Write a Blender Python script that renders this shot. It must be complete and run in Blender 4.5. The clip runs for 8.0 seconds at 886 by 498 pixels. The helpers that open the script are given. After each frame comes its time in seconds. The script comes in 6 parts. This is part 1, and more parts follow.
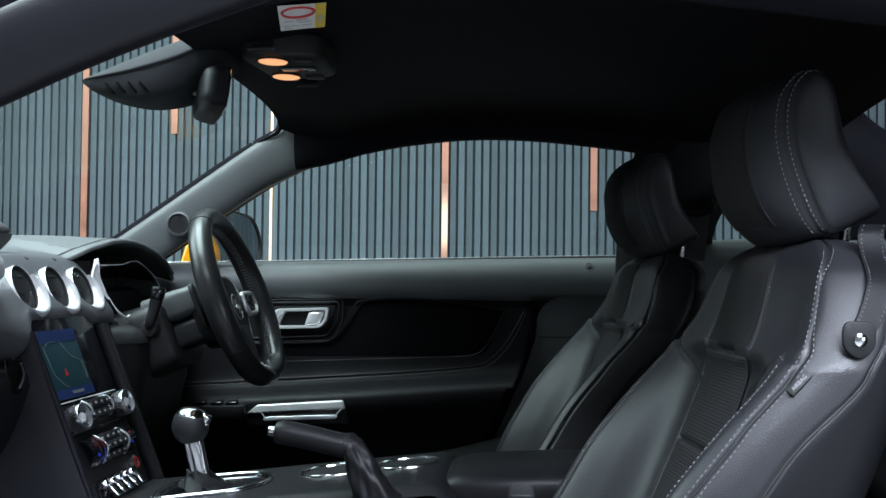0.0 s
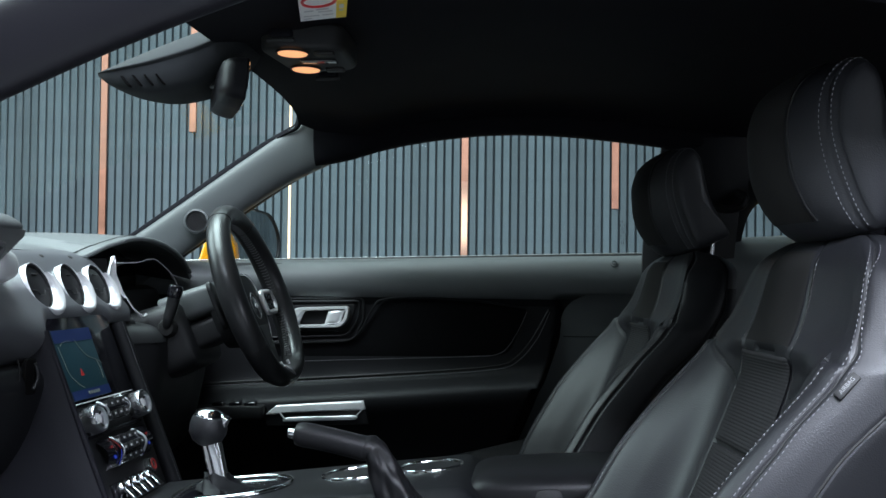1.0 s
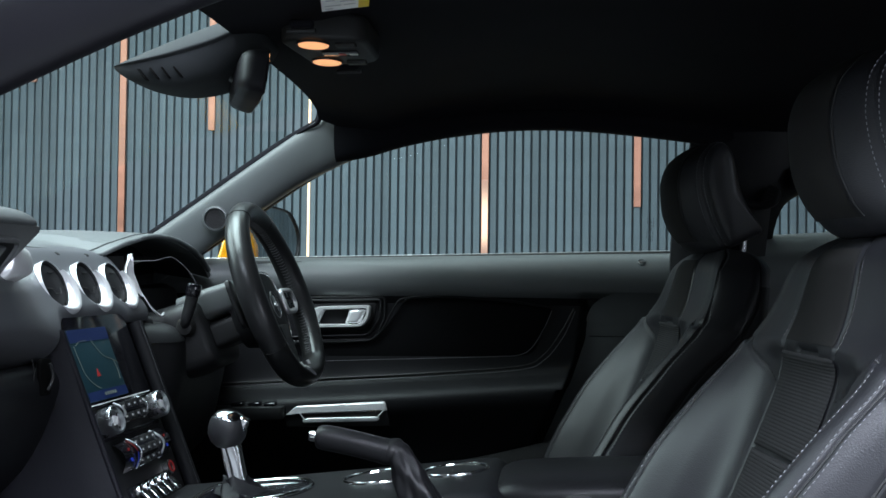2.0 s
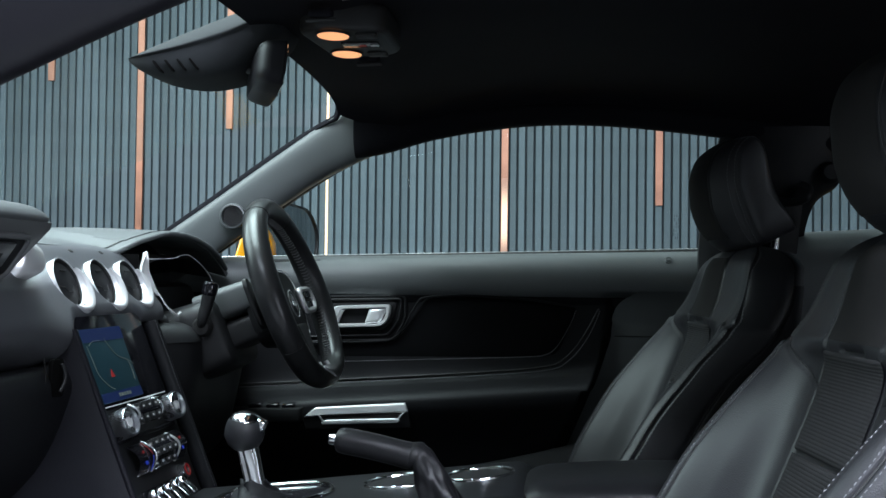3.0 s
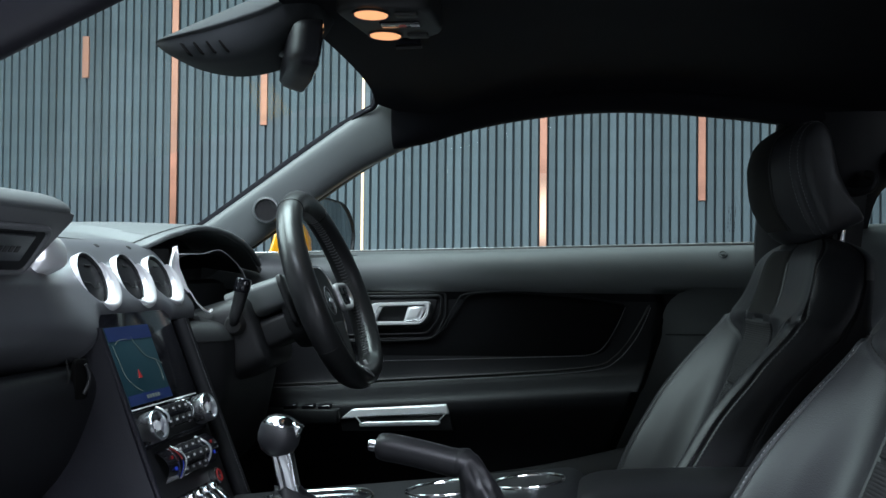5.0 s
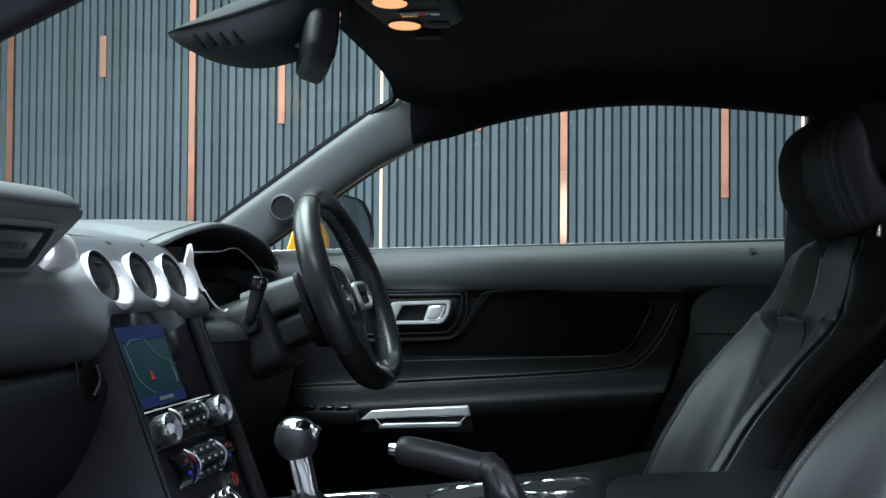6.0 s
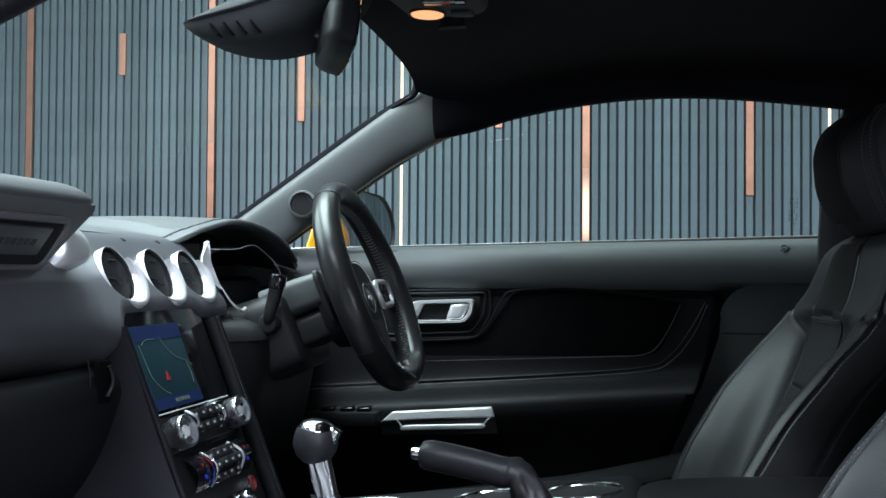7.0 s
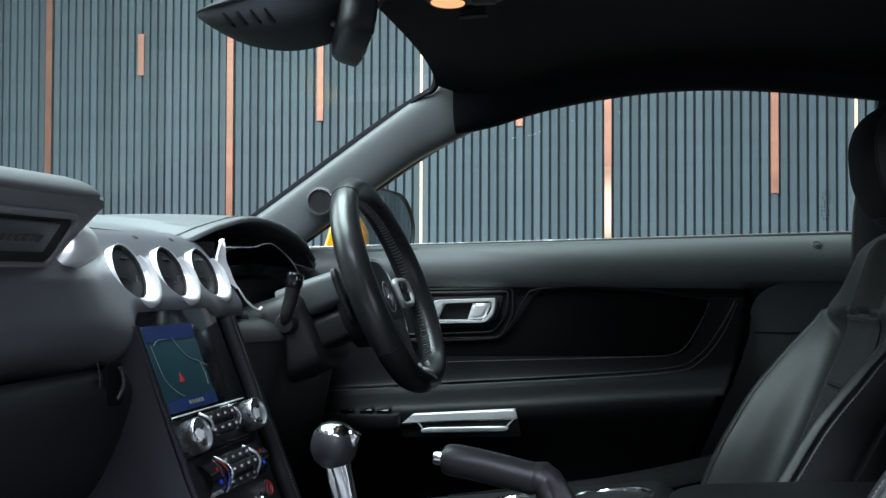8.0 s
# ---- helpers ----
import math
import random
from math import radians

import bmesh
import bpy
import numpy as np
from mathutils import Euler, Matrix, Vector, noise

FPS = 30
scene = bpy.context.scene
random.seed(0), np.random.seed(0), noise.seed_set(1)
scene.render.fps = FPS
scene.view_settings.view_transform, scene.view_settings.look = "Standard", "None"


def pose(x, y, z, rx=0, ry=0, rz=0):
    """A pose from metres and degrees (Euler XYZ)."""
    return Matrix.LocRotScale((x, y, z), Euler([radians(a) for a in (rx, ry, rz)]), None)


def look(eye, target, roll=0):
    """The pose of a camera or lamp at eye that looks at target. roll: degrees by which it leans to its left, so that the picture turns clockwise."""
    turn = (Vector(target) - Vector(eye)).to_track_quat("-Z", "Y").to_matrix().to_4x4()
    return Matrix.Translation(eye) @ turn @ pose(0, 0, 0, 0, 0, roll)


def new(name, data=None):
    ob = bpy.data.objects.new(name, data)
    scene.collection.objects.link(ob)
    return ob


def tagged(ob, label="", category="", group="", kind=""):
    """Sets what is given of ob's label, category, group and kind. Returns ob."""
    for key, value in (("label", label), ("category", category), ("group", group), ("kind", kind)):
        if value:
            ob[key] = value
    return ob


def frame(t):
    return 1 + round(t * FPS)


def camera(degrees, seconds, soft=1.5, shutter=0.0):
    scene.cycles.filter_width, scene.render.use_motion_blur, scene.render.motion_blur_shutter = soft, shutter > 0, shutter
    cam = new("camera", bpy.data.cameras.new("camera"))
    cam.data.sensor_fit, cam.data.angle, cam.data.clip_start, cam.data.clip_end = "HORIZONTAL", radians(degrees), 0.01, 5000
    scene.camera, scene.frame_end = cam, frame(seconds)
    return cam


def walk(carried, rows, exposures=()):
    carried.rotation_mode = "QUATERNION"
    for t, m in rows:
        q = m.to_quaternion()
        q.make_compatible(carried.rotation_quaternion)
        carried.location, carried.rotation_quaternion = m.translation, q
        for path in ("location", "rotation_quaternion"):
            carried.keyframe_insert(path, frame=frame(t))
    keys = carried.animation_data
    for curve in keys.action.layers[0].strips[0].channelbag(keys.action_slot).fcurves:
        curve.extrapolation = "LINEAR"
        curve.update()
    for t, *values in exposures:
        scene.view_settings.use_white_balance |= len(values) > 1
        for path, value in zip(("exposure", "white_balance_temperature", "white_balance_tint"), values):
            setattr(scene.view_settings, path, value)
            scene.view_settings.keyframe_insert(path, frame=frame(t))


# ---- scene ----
cam = camera(43.6, 8.0)
PATH = [
    (0, (0.547, -1.736, 0.835), (0.416, 0.259, 0.889), 0.7),
    (0.5, (0.541, -1.713, 0.835), (0.394, 0.281, 0.887), 0.7),
    (1, (0.534, -1.688, 0.833), (0.371, 0.305, 0.885), 0.7),
    (1.5, (0.527, -1.665, 0.832), (0.348, 0.327, 0.883), 0.7),
    (3, (0.506, -1.589, 0.828), (0.279, 0.397, 0.878), 0.7),
    (3.5, (0.5, -1.566, 0.826), (0.259, 0.418, 0.876), 0.7),
    (4, (0.493, -1.54, 0.825), (0.235, 0.442, 0.873), 0.6),
    (4.5, (0.486, -1.517, 0.824), (0.213, 0.464, 0.871), 0.6),
    (6, (0.468, -1.442, 0.819), (0.146, 0.532, 0.865), 0.4),
    (6.5, (0.461, -1.417, 0.818), (0.123, 0.553, 0.863), 0.4),
    (7, (0.454, -1.393, 0.817), (0.097, 0.575, 0.861), 0.4),
    (7.5, (0.449, -1.368, 0.816), (0.075, 0.596, 0.858), 0.3),
    (8, (0.442, -1.342, 0.812), (0.05, 0.618, 0.858), 0.2),
]
walk(cam, [(t, look(eye, target, roll)) for t, eye, target, roll in PATH], [(0, -0.26), (3.5, -0.22), (6, -0.14), (8, -0.08)])

# ---- world, lights ----
world = bpy.data.worlds.new("studio_world")
world.use_nodes = True
world.node_tree.nodes["Background"].inputs[0].default_value = (0.55, 0.62, 0.70, 1)
world.node_tree.nodes["Background"].inputs[1].default_value = 0.02
scene.world = world


def softbox(name, eye, target, sx, sy, watts, color, spread=180):
    lamp = bpy.data.lights.new(name, "AREA")
    lamp.shape, lamp.size, lamp.size_y, lamp.energy, lamp.color = "RECTANGLE", sx, sy, watts, color
    lamp.spread = radians(spread)
    ob = new(name, lamp)
    ob.matrix_world = look(eye, target)
    return ob


softbox("ceiling_softbox_far_side", (-1.5, 1.75, 3.2), (-1.6, 2.0, 0.6), 6.4, 1.0, 72, (0.76, 0.96, 1.0))
softbox("ceiling_softbox_windscreen", (-0.9, 0.2, 3.2), (-0.7, 0.2, 0.8), 2.2, 1.4, 235, (0.79, 0.96, 1.0))
softbox("ceiling_softbox_front", (-3.0, 0.3, 2.9), (0.3, 0.1, 0.8), 2.6, 2.0, 168, (0.79, 0.96, 1.0))
softbox("ceiling_softbox_near_side", (0.55, -2.0, 3.2), (0.5, -0.85, 0.7), 3.4, 1.0, 185, (0.79, 0.86, 1.0))
# unseen fill lamp added to lift the near end of the dash
softbox("low_softbox_near_side", (2.7, -2.3, 1.05), (0.0, -0.3, 0.8), 1.5, 1.1, 14, (0.80, 0.87, 1.0), 110)
softbox("standing_softbox_near_side", (1.5, -3.0, 2.75), (1.0, -0.6, 0.80), 1.6, 0.5, 36, (0.77, 0.85, 1.0), 60)

# ---- materials ----
def material(name, color, rough=0.5, metal=0.0, grain=0.0, size=300.0, cells=False, vary=0.12, coat=0.0, spec=0.5, aniso=0.0,
             wear=0.1):
    """A surface with two scales of variation: fine relief of the given grains per metre and broad soft patches."""
    m = bpy.data.materials.new(name)
    m.use_nodes = True
    nt = m.node_tree
    p = nt.nodes["Principled BSDF"]
    p.inputs["Roughness"].default_value = rough
    p.inputs["Metallic"].default_value = metal
    p.inputs["Coat Weight"].default_value = coat
    p.inputs["Coat Roughness"].default_value = 0.08
    p.inputs["Specular IOR Level"].default_value = spec
    p.inputs["Anisotropic"].default_value = aniso
    tc = nt.nodes.new("ShaderNodeTexCoord")
    broad = nt.nodes.new("ShaderNodeTexNoise")
    broad.inputs["Scale"].default_value = 9.0
    broad.inputs["Detail"].default_value = 6.0
    nt.links.new(tc.outputs["Object"], broad.inputs["Vector"])
    mix = nt.nodes.new("ShaderNodeMix")
    mix.data_type = "RGBA"
    mix.inputs["A"].default_value = (*[c * (1 - vary) for c in color], 1)
    mix.inputs["B"].default_value = (*[min(1, c * (1 + vary)) for c in color], 1)
    nt.links.new(broad.outputs["Fac"], mix.inputs["Factor"])
    nt.links.new(mix.outputs["Result"], p.inputs["Base Color"])
    rr = nt.nodes.new("ShaderNodeMapRange")
    rr.inputs["To Min"].default_value = max(0.02, rough - wear)
    rr.inputs["To Max"].default_value = min(1.0, rough + wear)
    nt.links.new(broad.outputs["Fac"], rr.inputs["Value"])
    nt.links.new(rr.outputs["Result"], p.inputs["Roughness"])
    if grain:
        if cells:
            tex = nt.nodes.new("ShaderNodeTexVoronoi")
            tex.feature = "SMOOTH_F1"
            tex.inputs["Scale"].default_value = size
            out = tex.outputs["Distance"]
        else:
            tex = nt.nodes.new("ShaderNodeTexNoise")
            tex.inputs["Scale"].default_value = size
            tex.inputs["Detail"].default_value = 3.0
            out = tex.outputs["Fac"]
        nt.links.new(tc.outputs["Object"], tex.inputs["Vector"])
        bump = nt.nodes.new("ShaderNodeBump")
        bump.inputs["Strength"].default_value = grain
        bump.inputs["Distance"].default_value = 0.3 / size
        nt.links.new(out, bump.inputs["Height"])
        nt.links.new(bump.outputs["Normal"], p.inputs["Normal"])
    return m


def emitter(name, color, strength, pattern=0.0):
    m = bpy.data.materials.new(name)
    m.use_nodes = True
    nt = m.node_tree
    p = nt.nodes["Principled BSDF"]
    p.inputs["Base Color"].default_value = (*color, 1)
    p.inputs["Emission Color"].default_value = (*color, 1)
    p.inputs["Emission Strength"].default_value = strength
    p.inputs["Specular IOR Level"].default_value = 0.25
    if pattern:
        tc = nt.nodes.new("ShaderNodeTexCoord")
        wv = nt.nodes.new("ShaderNodeTexWave")
        wv.inputs["Scale"].default_value = pattern
        wv.inputs["Distortion"].default_value = 2.0
        nt.links.new(tc.outputs["Object"], wv.inputs["Vector"])
        mr = nt.nodes.new("ShaderNodeMapRange")
        mr.inputs["To Min"].default_value = strength * 0.5
        mr.inputs["To Max"].default_value = strength * 1.6
        nt.links.new(wv.outputs["Fac"], mr.inputs["Value"])
        nt.links.new(mr.outputs["Result"], p.inputs["Emission Strength"])
    return m


def clear_glass(name, tint, gloss=0.10, veil=0.004, least=0.04):
    m = bpy.data.materials.new(name)
    m.use_nodes = True
    nt = m.node_tree
    nt.nodes.clear()
    out = nt.nodes.new("ShaderNodeOutputMaterial")
    mix = nt.nodes.new("ShaderNodeMixShader")
    tr = nt.nodes.new("ShaderNodeBsdfTransparent")
    gl = nt.nodes.new("ShaderNodeBsdfGlossy")
    lw = nt.nodes.new("ShaderNodeLayerWeight")
    lw.inputs["Blend"].default_value = 0.5
    pw = nt.nodes.new("ShaderNodeMath")
    pw.operation = "POWER"
    pw.inputs[1].default_value = 5.0
    fr = nt.nodes.new("ShaderNodeMath")
    fr.operation = "MULTIPLY_ADD"
    fr.inputs[1].default_value, fr.inputs[2].default_value = gloss, least
    nt.links.new(lw.outputs["Facing"], pw.inputs[0])
    nt.links.new(pw.outputs[0], fr.inputs[0])
    tr.inputs["Color"].default_value = (*tint, 1)
    gl.inputs["Roughness"].default_value = 0.02
    nt.links.new(fr.outputs[0], mix.inputs[0])
    nt.links.new(tr.outputs[0], mix.inputs[1])
    nt.links.new(gl.outputs[0], mix.inputs[2])
    # a pale diffuse share stands in for veiling glare on the glass
    veil_mix = nt.nodes.new("ShaderNodeMixShader")
    veil_mix.inputs[0].default_value = veil
    haze = nt.nodes.new("ShaderNodeBsdfDiffuse")
    haze.inputs["Color"].default_value = (0.7, 0.72, 0.72, 1)
    nt.links.new(mix.outputs[0], veil_mix.inputs[1])
    nt.links.new(haze.outputs[0], veil_mix.inputs[2])
    nt.links.new(veil_mix.outputs[0], out.inputs[0])
    return m


LEATHER = material("black_leather", (0.0135, 0.0138, 0.0165), 0.45, grain=0.5, size=760, cells=True, vary=0.25, wear=0.07, spec=0.52)
FABRIC = material("black_ribbed_fabric", (0.020, 0.020, 0.021), 0.75, grain=0.5, size=900, vary=0.15, spec=0.3)
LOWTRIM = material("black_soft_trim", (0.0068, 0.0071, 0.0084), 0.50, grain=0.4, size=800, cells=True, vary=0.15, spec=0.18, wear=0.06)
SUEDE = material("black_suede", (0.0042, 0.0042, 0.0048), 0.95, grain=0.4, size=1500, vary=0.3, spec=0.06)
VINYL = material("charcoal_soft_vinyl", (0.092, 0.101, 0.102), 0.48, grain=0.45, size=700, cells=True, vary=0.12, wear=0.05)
PADTOP = material("charcoal_dash_pad", (0.080, 0.087, 0.089), 0.5, grain=0.25, size=800, cells=True, vary=0.1, wear=0.05)
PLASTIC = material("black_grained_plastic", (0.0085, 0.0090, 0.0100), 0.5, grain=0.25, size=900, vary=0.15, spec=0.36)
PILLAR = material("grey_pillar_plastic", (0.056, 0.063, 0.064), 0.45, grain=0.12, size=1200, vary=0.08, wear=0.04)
SATIN = material("satin_dark_metal_paint", (0.108, 0.111, 0.122), 0.40, metal=0.5, grain=0.05, size=1600, vary=0.06, wear=0.05)
PLAQUE = material("dark_brushed_plaque", (0.10, 0.105, 0.115), 0.3, metal=0.5, grain=0.05, size=900)
ROOFTRIM = material("black_roof_plastic", (0.013, 0.0138, 0.0142), 0.6, grain=0.15, size=1200, vary=0.12, wear=0.05, spec=0.3)
# near-black that puts the shade inside recesses into the colour
RECESS_SHADE = material("painted_recess_shade", (0.003, 0.003, 0.003), 0.9, vary=0.2, spec=0.05)
GLOSS = material("piano_black", (0.006, 0.006, 0.008), 0.12, vary=0.3, wear=0.04, coat=0.3)
SILVER = material("satin_silver", (0.86, 0.87, 0.88), 0.25, metal=0.46, grain=0.03, size=1500, vary=0.05, wear=0.05)
BRUSHED = material("brushed_knob_metal", (0.60, 0.61, 0.63), 0.27, metal=1.0, grain=0.05, size=900, vary=0.05, wear=0.06)
CHROME = material("bright_chrome", (0.74, 0.74, 0.76), 0.15, metal=1.0, vary=0.03, wear=0.03)
HEADLINER = material("black_headliner_cloth", (0.0050, 0.0050, 0.0070), 0.95, grain=0.4, size=1400, vary=0.2, spec=0.1)
LITCARPET = material("lit_sill_carpet", (0.021, 0.021, 0.022), 0.95, grain=0.9, size=600, vary=0.4, spec=0.1)
CARPET = material("black_carpet", (0.012, 0.012, 0.013), 0.95, grain=0.8, size=700, vary=0.4, spec=0.1)
THREAD = material("pale_grey_thread", (0.155, 0.155, 0.165), 0.7, vary=0.1)
THREAD_DIM = material("dark_grey_thread", (0.30, 0.30, 0.31), 0.8, vary=0.1)
THREAD_DARK = material("black_thread", (0.11, 0.11, 0.115), 0.8, vary=0.15)
MATTE = material("black_matte_upholstery", (0.0125, 0.0120, 0.0115), 0.85, grain=0.5, size=1100, vary=0.2, spec=0.3)
PODGREY = material("charcoal_moulded_pod", (0.105, 0.109, 0.113), 0.45, grain=0.2, size=900, vary=0.1, wear=0.05)
GRIP = material("black_grip_leather", (0.0085, 0.0085, 0.0094), 0.40, grain=0.3, size=1000, cells=True, vary=0.2, wear=0.06, spec=0.20)
QUARTER = material("pale_charcoal_quarter_trim", (0.105, 0.114, 0.115), 0.5, grain=0.2, size=900, vary=0.1, wear=0.05)
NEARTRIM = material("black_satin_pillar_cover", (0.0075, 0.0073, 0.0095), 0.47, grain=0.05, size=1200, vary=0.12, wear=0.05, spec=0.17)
HOUSING = material("dark_grey_satin_housing", (0.021, 0.0235, 0.025), 0.8, spec=0.15, grain=0.12, size=1300, vary=0.08, wear=0.05)
WHEELSKIN = material("black_smooth_leather", (0.016, 0.0165, 0.0175), 0.31, grain=0.25, size=900, cells=True, vary=0.15, wear=0.06)
STACKSKIN = material("blue_black_leather", (0.0048, 0.0050, 0.0078), 0.55, grain=0.4, size=900, cells=True, vary=0.2, spec=0.16)
BOUNCEWALL = material("pale_bounce_wall", (0.5, 0.5, 0.52), 0.8, grain=0.1, size=200)
RUBBER = material("black_rubber_seal", (0.008, 0.008, 0.008), 0.6, vary=0.2)
YELLOW = material("deep_yellow_car_paint", (0.80, 0.36, 0.01), 0.25, coat=0.8, vary=0.03, wear=0.03)
COPPER = material("copper_strip", (0.50, 0.235, 0.165), 0.46, metal=0.8, grain=0.25, size=70, vary=0.40, wear=0.16)
SLAT = material("blue_grey_stained_slat", (0.105, 0.135, 0.155), 0.62, grain=0.25, size=60, vary=0.22, wear=0.1)
# each slat takes its own shade of the stain
nt = SLAT.node_tree
info, shade, mixer = nt.nodes.new("ShaderNodeObjectInfo"), nt.nodes.new("ShaderNodeMapRange"), nt.nodes.new("ShaderNodeMix")
shade.inputs["To Min"].default_value, shade.inputs["To Max"].default_value = 0.80, 1.16
nt.links.new(info.outputs["Random"], shade.inputs["Value"])
mixer.data_type, mixer.blend_type = "RGBA", "MULTIPLY"
mixer.inputs["Factor"].default_value = 1.0
bsdf = nt.nodes["Principled BSDF"]
nt.links.new(bsdf.inputs["Base Color"].links[0].from_socket, mixer.inputs["A"])
nt.links.new(shade.outputs["Result"], mixer.inputs["B"])
nt.links.new(mixer.outputs["Result"], bsdf.inputs["Base Color"])
FELT = material("black_wall_felt", (0.056, 0.066, 0.073), 0.95, grain=0.5, size=900, vary=0.2, spec=0.1)
CONCRETE = material("pale_grey_studio_floor", (0.55, 0.55, 0.57), 0.5, grain=0.2, size=80, vary=0.2)
PAINT = material("dark_grey_wall_paint", (0.10, 0.10, 0.11), 0.8, grain=0.1, size=200)
PAPER = material("white_label", (0.72, 0.72, 0.70), 0.5, vary=0.03)
LABEL_YELLOW = material("yellow_label", (0.75, 0.52, 0.03), 0.5, vary=0.05)
LABEL_RED = material("red_print", (0.55, 0.03, 0.03), 0.5, vary=0.05)
INK = material("black_print", (0.03, 0.03, 0.03), 0.6, vary=0.1)
GREYPRINT = material("pale_print", (0.45, 0.45, 0.46), 0.5, vary=0.05)
LED = emitter("warm_led_line", (1.0, 0.74, 0.50), 1.7)
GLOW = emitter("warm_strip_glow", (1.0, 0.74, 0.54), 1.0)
# the insert's emission fades out towards its two ends
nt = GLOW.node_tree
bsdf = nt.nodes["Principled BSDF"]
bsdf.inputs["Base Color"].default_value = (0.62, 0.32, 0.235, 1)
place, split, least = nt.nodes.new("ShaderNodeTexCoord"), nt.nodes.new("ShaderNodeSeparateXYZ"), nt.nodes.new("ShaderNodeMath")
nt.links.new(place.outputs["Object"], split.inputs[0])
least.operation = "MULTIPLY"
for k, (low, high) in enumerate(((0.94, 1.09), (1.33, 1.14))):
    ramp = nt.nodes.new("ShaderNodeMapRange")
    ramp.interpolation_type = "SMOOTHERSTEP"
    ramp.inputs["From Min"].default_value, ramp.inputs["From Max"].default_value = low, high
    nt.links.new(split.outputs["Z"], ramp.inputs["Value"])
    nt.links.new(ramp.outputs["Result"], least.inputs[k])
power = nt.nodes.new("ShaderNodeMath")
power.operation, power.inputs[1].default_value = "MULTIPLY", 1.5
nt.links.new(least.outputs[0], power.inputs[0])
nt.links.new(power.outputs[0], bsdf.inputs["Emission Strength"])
BULB = emitter("warm_reading_lamp", (1.0, 0.48, 0.22), 1.0, pattern=95)
RED_GLOW = emitter("red_backlight", (0.16, 0.008, 0.008), 0.30)
BLUE_GLOW = emitter("blue_backlight", (0.008, 0.02, 0.20), 0.55)
SCREEN_SEA = emitter("screen_map_ground", (0.006, 0.022, 0.030), 0.42)
SCREEN_BAR = emitter("screen_blue_bar", (0.006, 0.014, 0.055), 0.4)
SCREEN_ROAD = emitter("screen_road", (0.08, 0.10, 0.092), 0.45)
SCREEN_MARK = emitter("screen_red_mark", (0.22, 0.015, 0.015), 0.4)
WINDSCREEN = clear_glass("laminated_glass", (0.89, 0.96, 0.95), gloss=0.03, veil=0.045, least=0.018)
WINDOW = clear_glass("side_glass", (0.86, 0.92, 0.91))
MIRROR = material("mirror_glass", (0.85, 0.88, 0.88), 0.02, metal=1.0, vary=0.0, wear=0.0)


# ---- building tools ----
def thing(name, base, label, category, group="", kind=""):
    ob = new(name)
    ob.empty_display_size = 0.05
    ob.location = base
    return tagged(ob, label, category, group, kind)


def part(name, bm, mat, parent=None, label="", smooth=40.0, normals=True):
    me = bpy.data.meshes.new(name)
    if normals:
        bmesh.ops.recalc_face_normals(bm, faces=bm.faces)
    bm.to_mesh(me)
    bm.free()
    me.materials.append(mat)
    me.polygons.foreach_set("use_smooth", [smooth > 0] * len(me.polygons))
    if smooth > 0:
        me.set_sharp_from_angle(angle=radians(smooth))
    ob = new(name, me)
    if parent is not None:
        ob.parent = parent
        if parent.type == "EMPTY":
            ob.matrix_parent_inverse = Matrix.Translation(-parent.location)
    if label:
        ob["label"] = label
    return ob


def plate(fn, nu, nv, push, carve=None):
    """A sheet from fn(u, v) with its thickness laid off by the vector push, closed all round; carve cuts holes into it first."""
    bm = grid(fn, nu, nv)
    if carve:
        carve(bm)
    top = list(bm.faces)
    rim = [e for e in bm.edges if e.is_boundary]
    copy = bmesh.ops.duplicate(bm, geom=list(bm.verts) + list(bm.edges) + top)
    twin = copy["vert_map"]
    for v in [g for g in copy["geom"] if isinstance(g, bmesh.types.BMVert)]:
        v.co += Vector(push)
    for e in rim:
        a, b = e.verts
        bm.faces.new((a, b, twin[b], twin[a]))
    return bm


def spline(pts, n=8, closed=False):
    """Points along a smooth curve through pts."""
    pts = [Vector(p) for p in pts]
    k, out = len(pts), []
    for i in range(k if closed else k - 1):
        a, b, c, d = (pts[(i + j) % k] if closed else pts[min(max(i + j, 0), k - 1)] for j in (-1, 0, 1, 2))
        for s in range(n):
            t = s / n
            out.append(0.5 * (2 * b + (c - a) * t + (2 * a - 5 * b + 4 * c - d) * t * t + (3 * b - a - 3 * c + d) * t ** 3))
    if not closed:
        out.append(pts[-1])
    return out


def table(pairs, t):
    """A smooth step-free look-up in rows of (t, value)."""
    if t <= pairs[0][0]:
        return pairs[0][1]
    for (a, va), (b, vb) in zip(pairs, pairs[1:]):
        if t <= b:
            s = (t - a) / (b - a)
            return va + (vb - va) * s
    return pairs[-1][1]


def grid(fn, nu, nv, wrap=False):
    """A surface of nu by nv quads from fn(u, v), u and v from 0 to 1."""
    bm = bmesh.new()
    cols = nu if wrap else nu + 1
    vs = [[bm.verts.new(fn(i / nu, j / nv)) for i in range(cols)] for j in range(nv + 1)]
    for j in range(nv):
        for i in range(nu):
            i2 = (i + 1) % cols
            bm.faces.new((vs[j][i], vs[j][i2], vs[j + 1][i2], vs[j + 1][i]))
    return bm


def loft(rings, cap=True, bm=None):
    bm = bm or bmesh.new()
    vs = [[bm.verts.new(p) for p in r] for r in rings]
    n = len(vs[0])
    for a, b in zip(vs, vs[1:]):
        for i in range(n):
            bm.faces.new((a[i], a[(i + 1) % n], b[(i + 1) % n], b[i]))
    if cap:
        bm.faces.new(vs[0][::-1])
        bm.faces.new(vs[-1])
    return bm


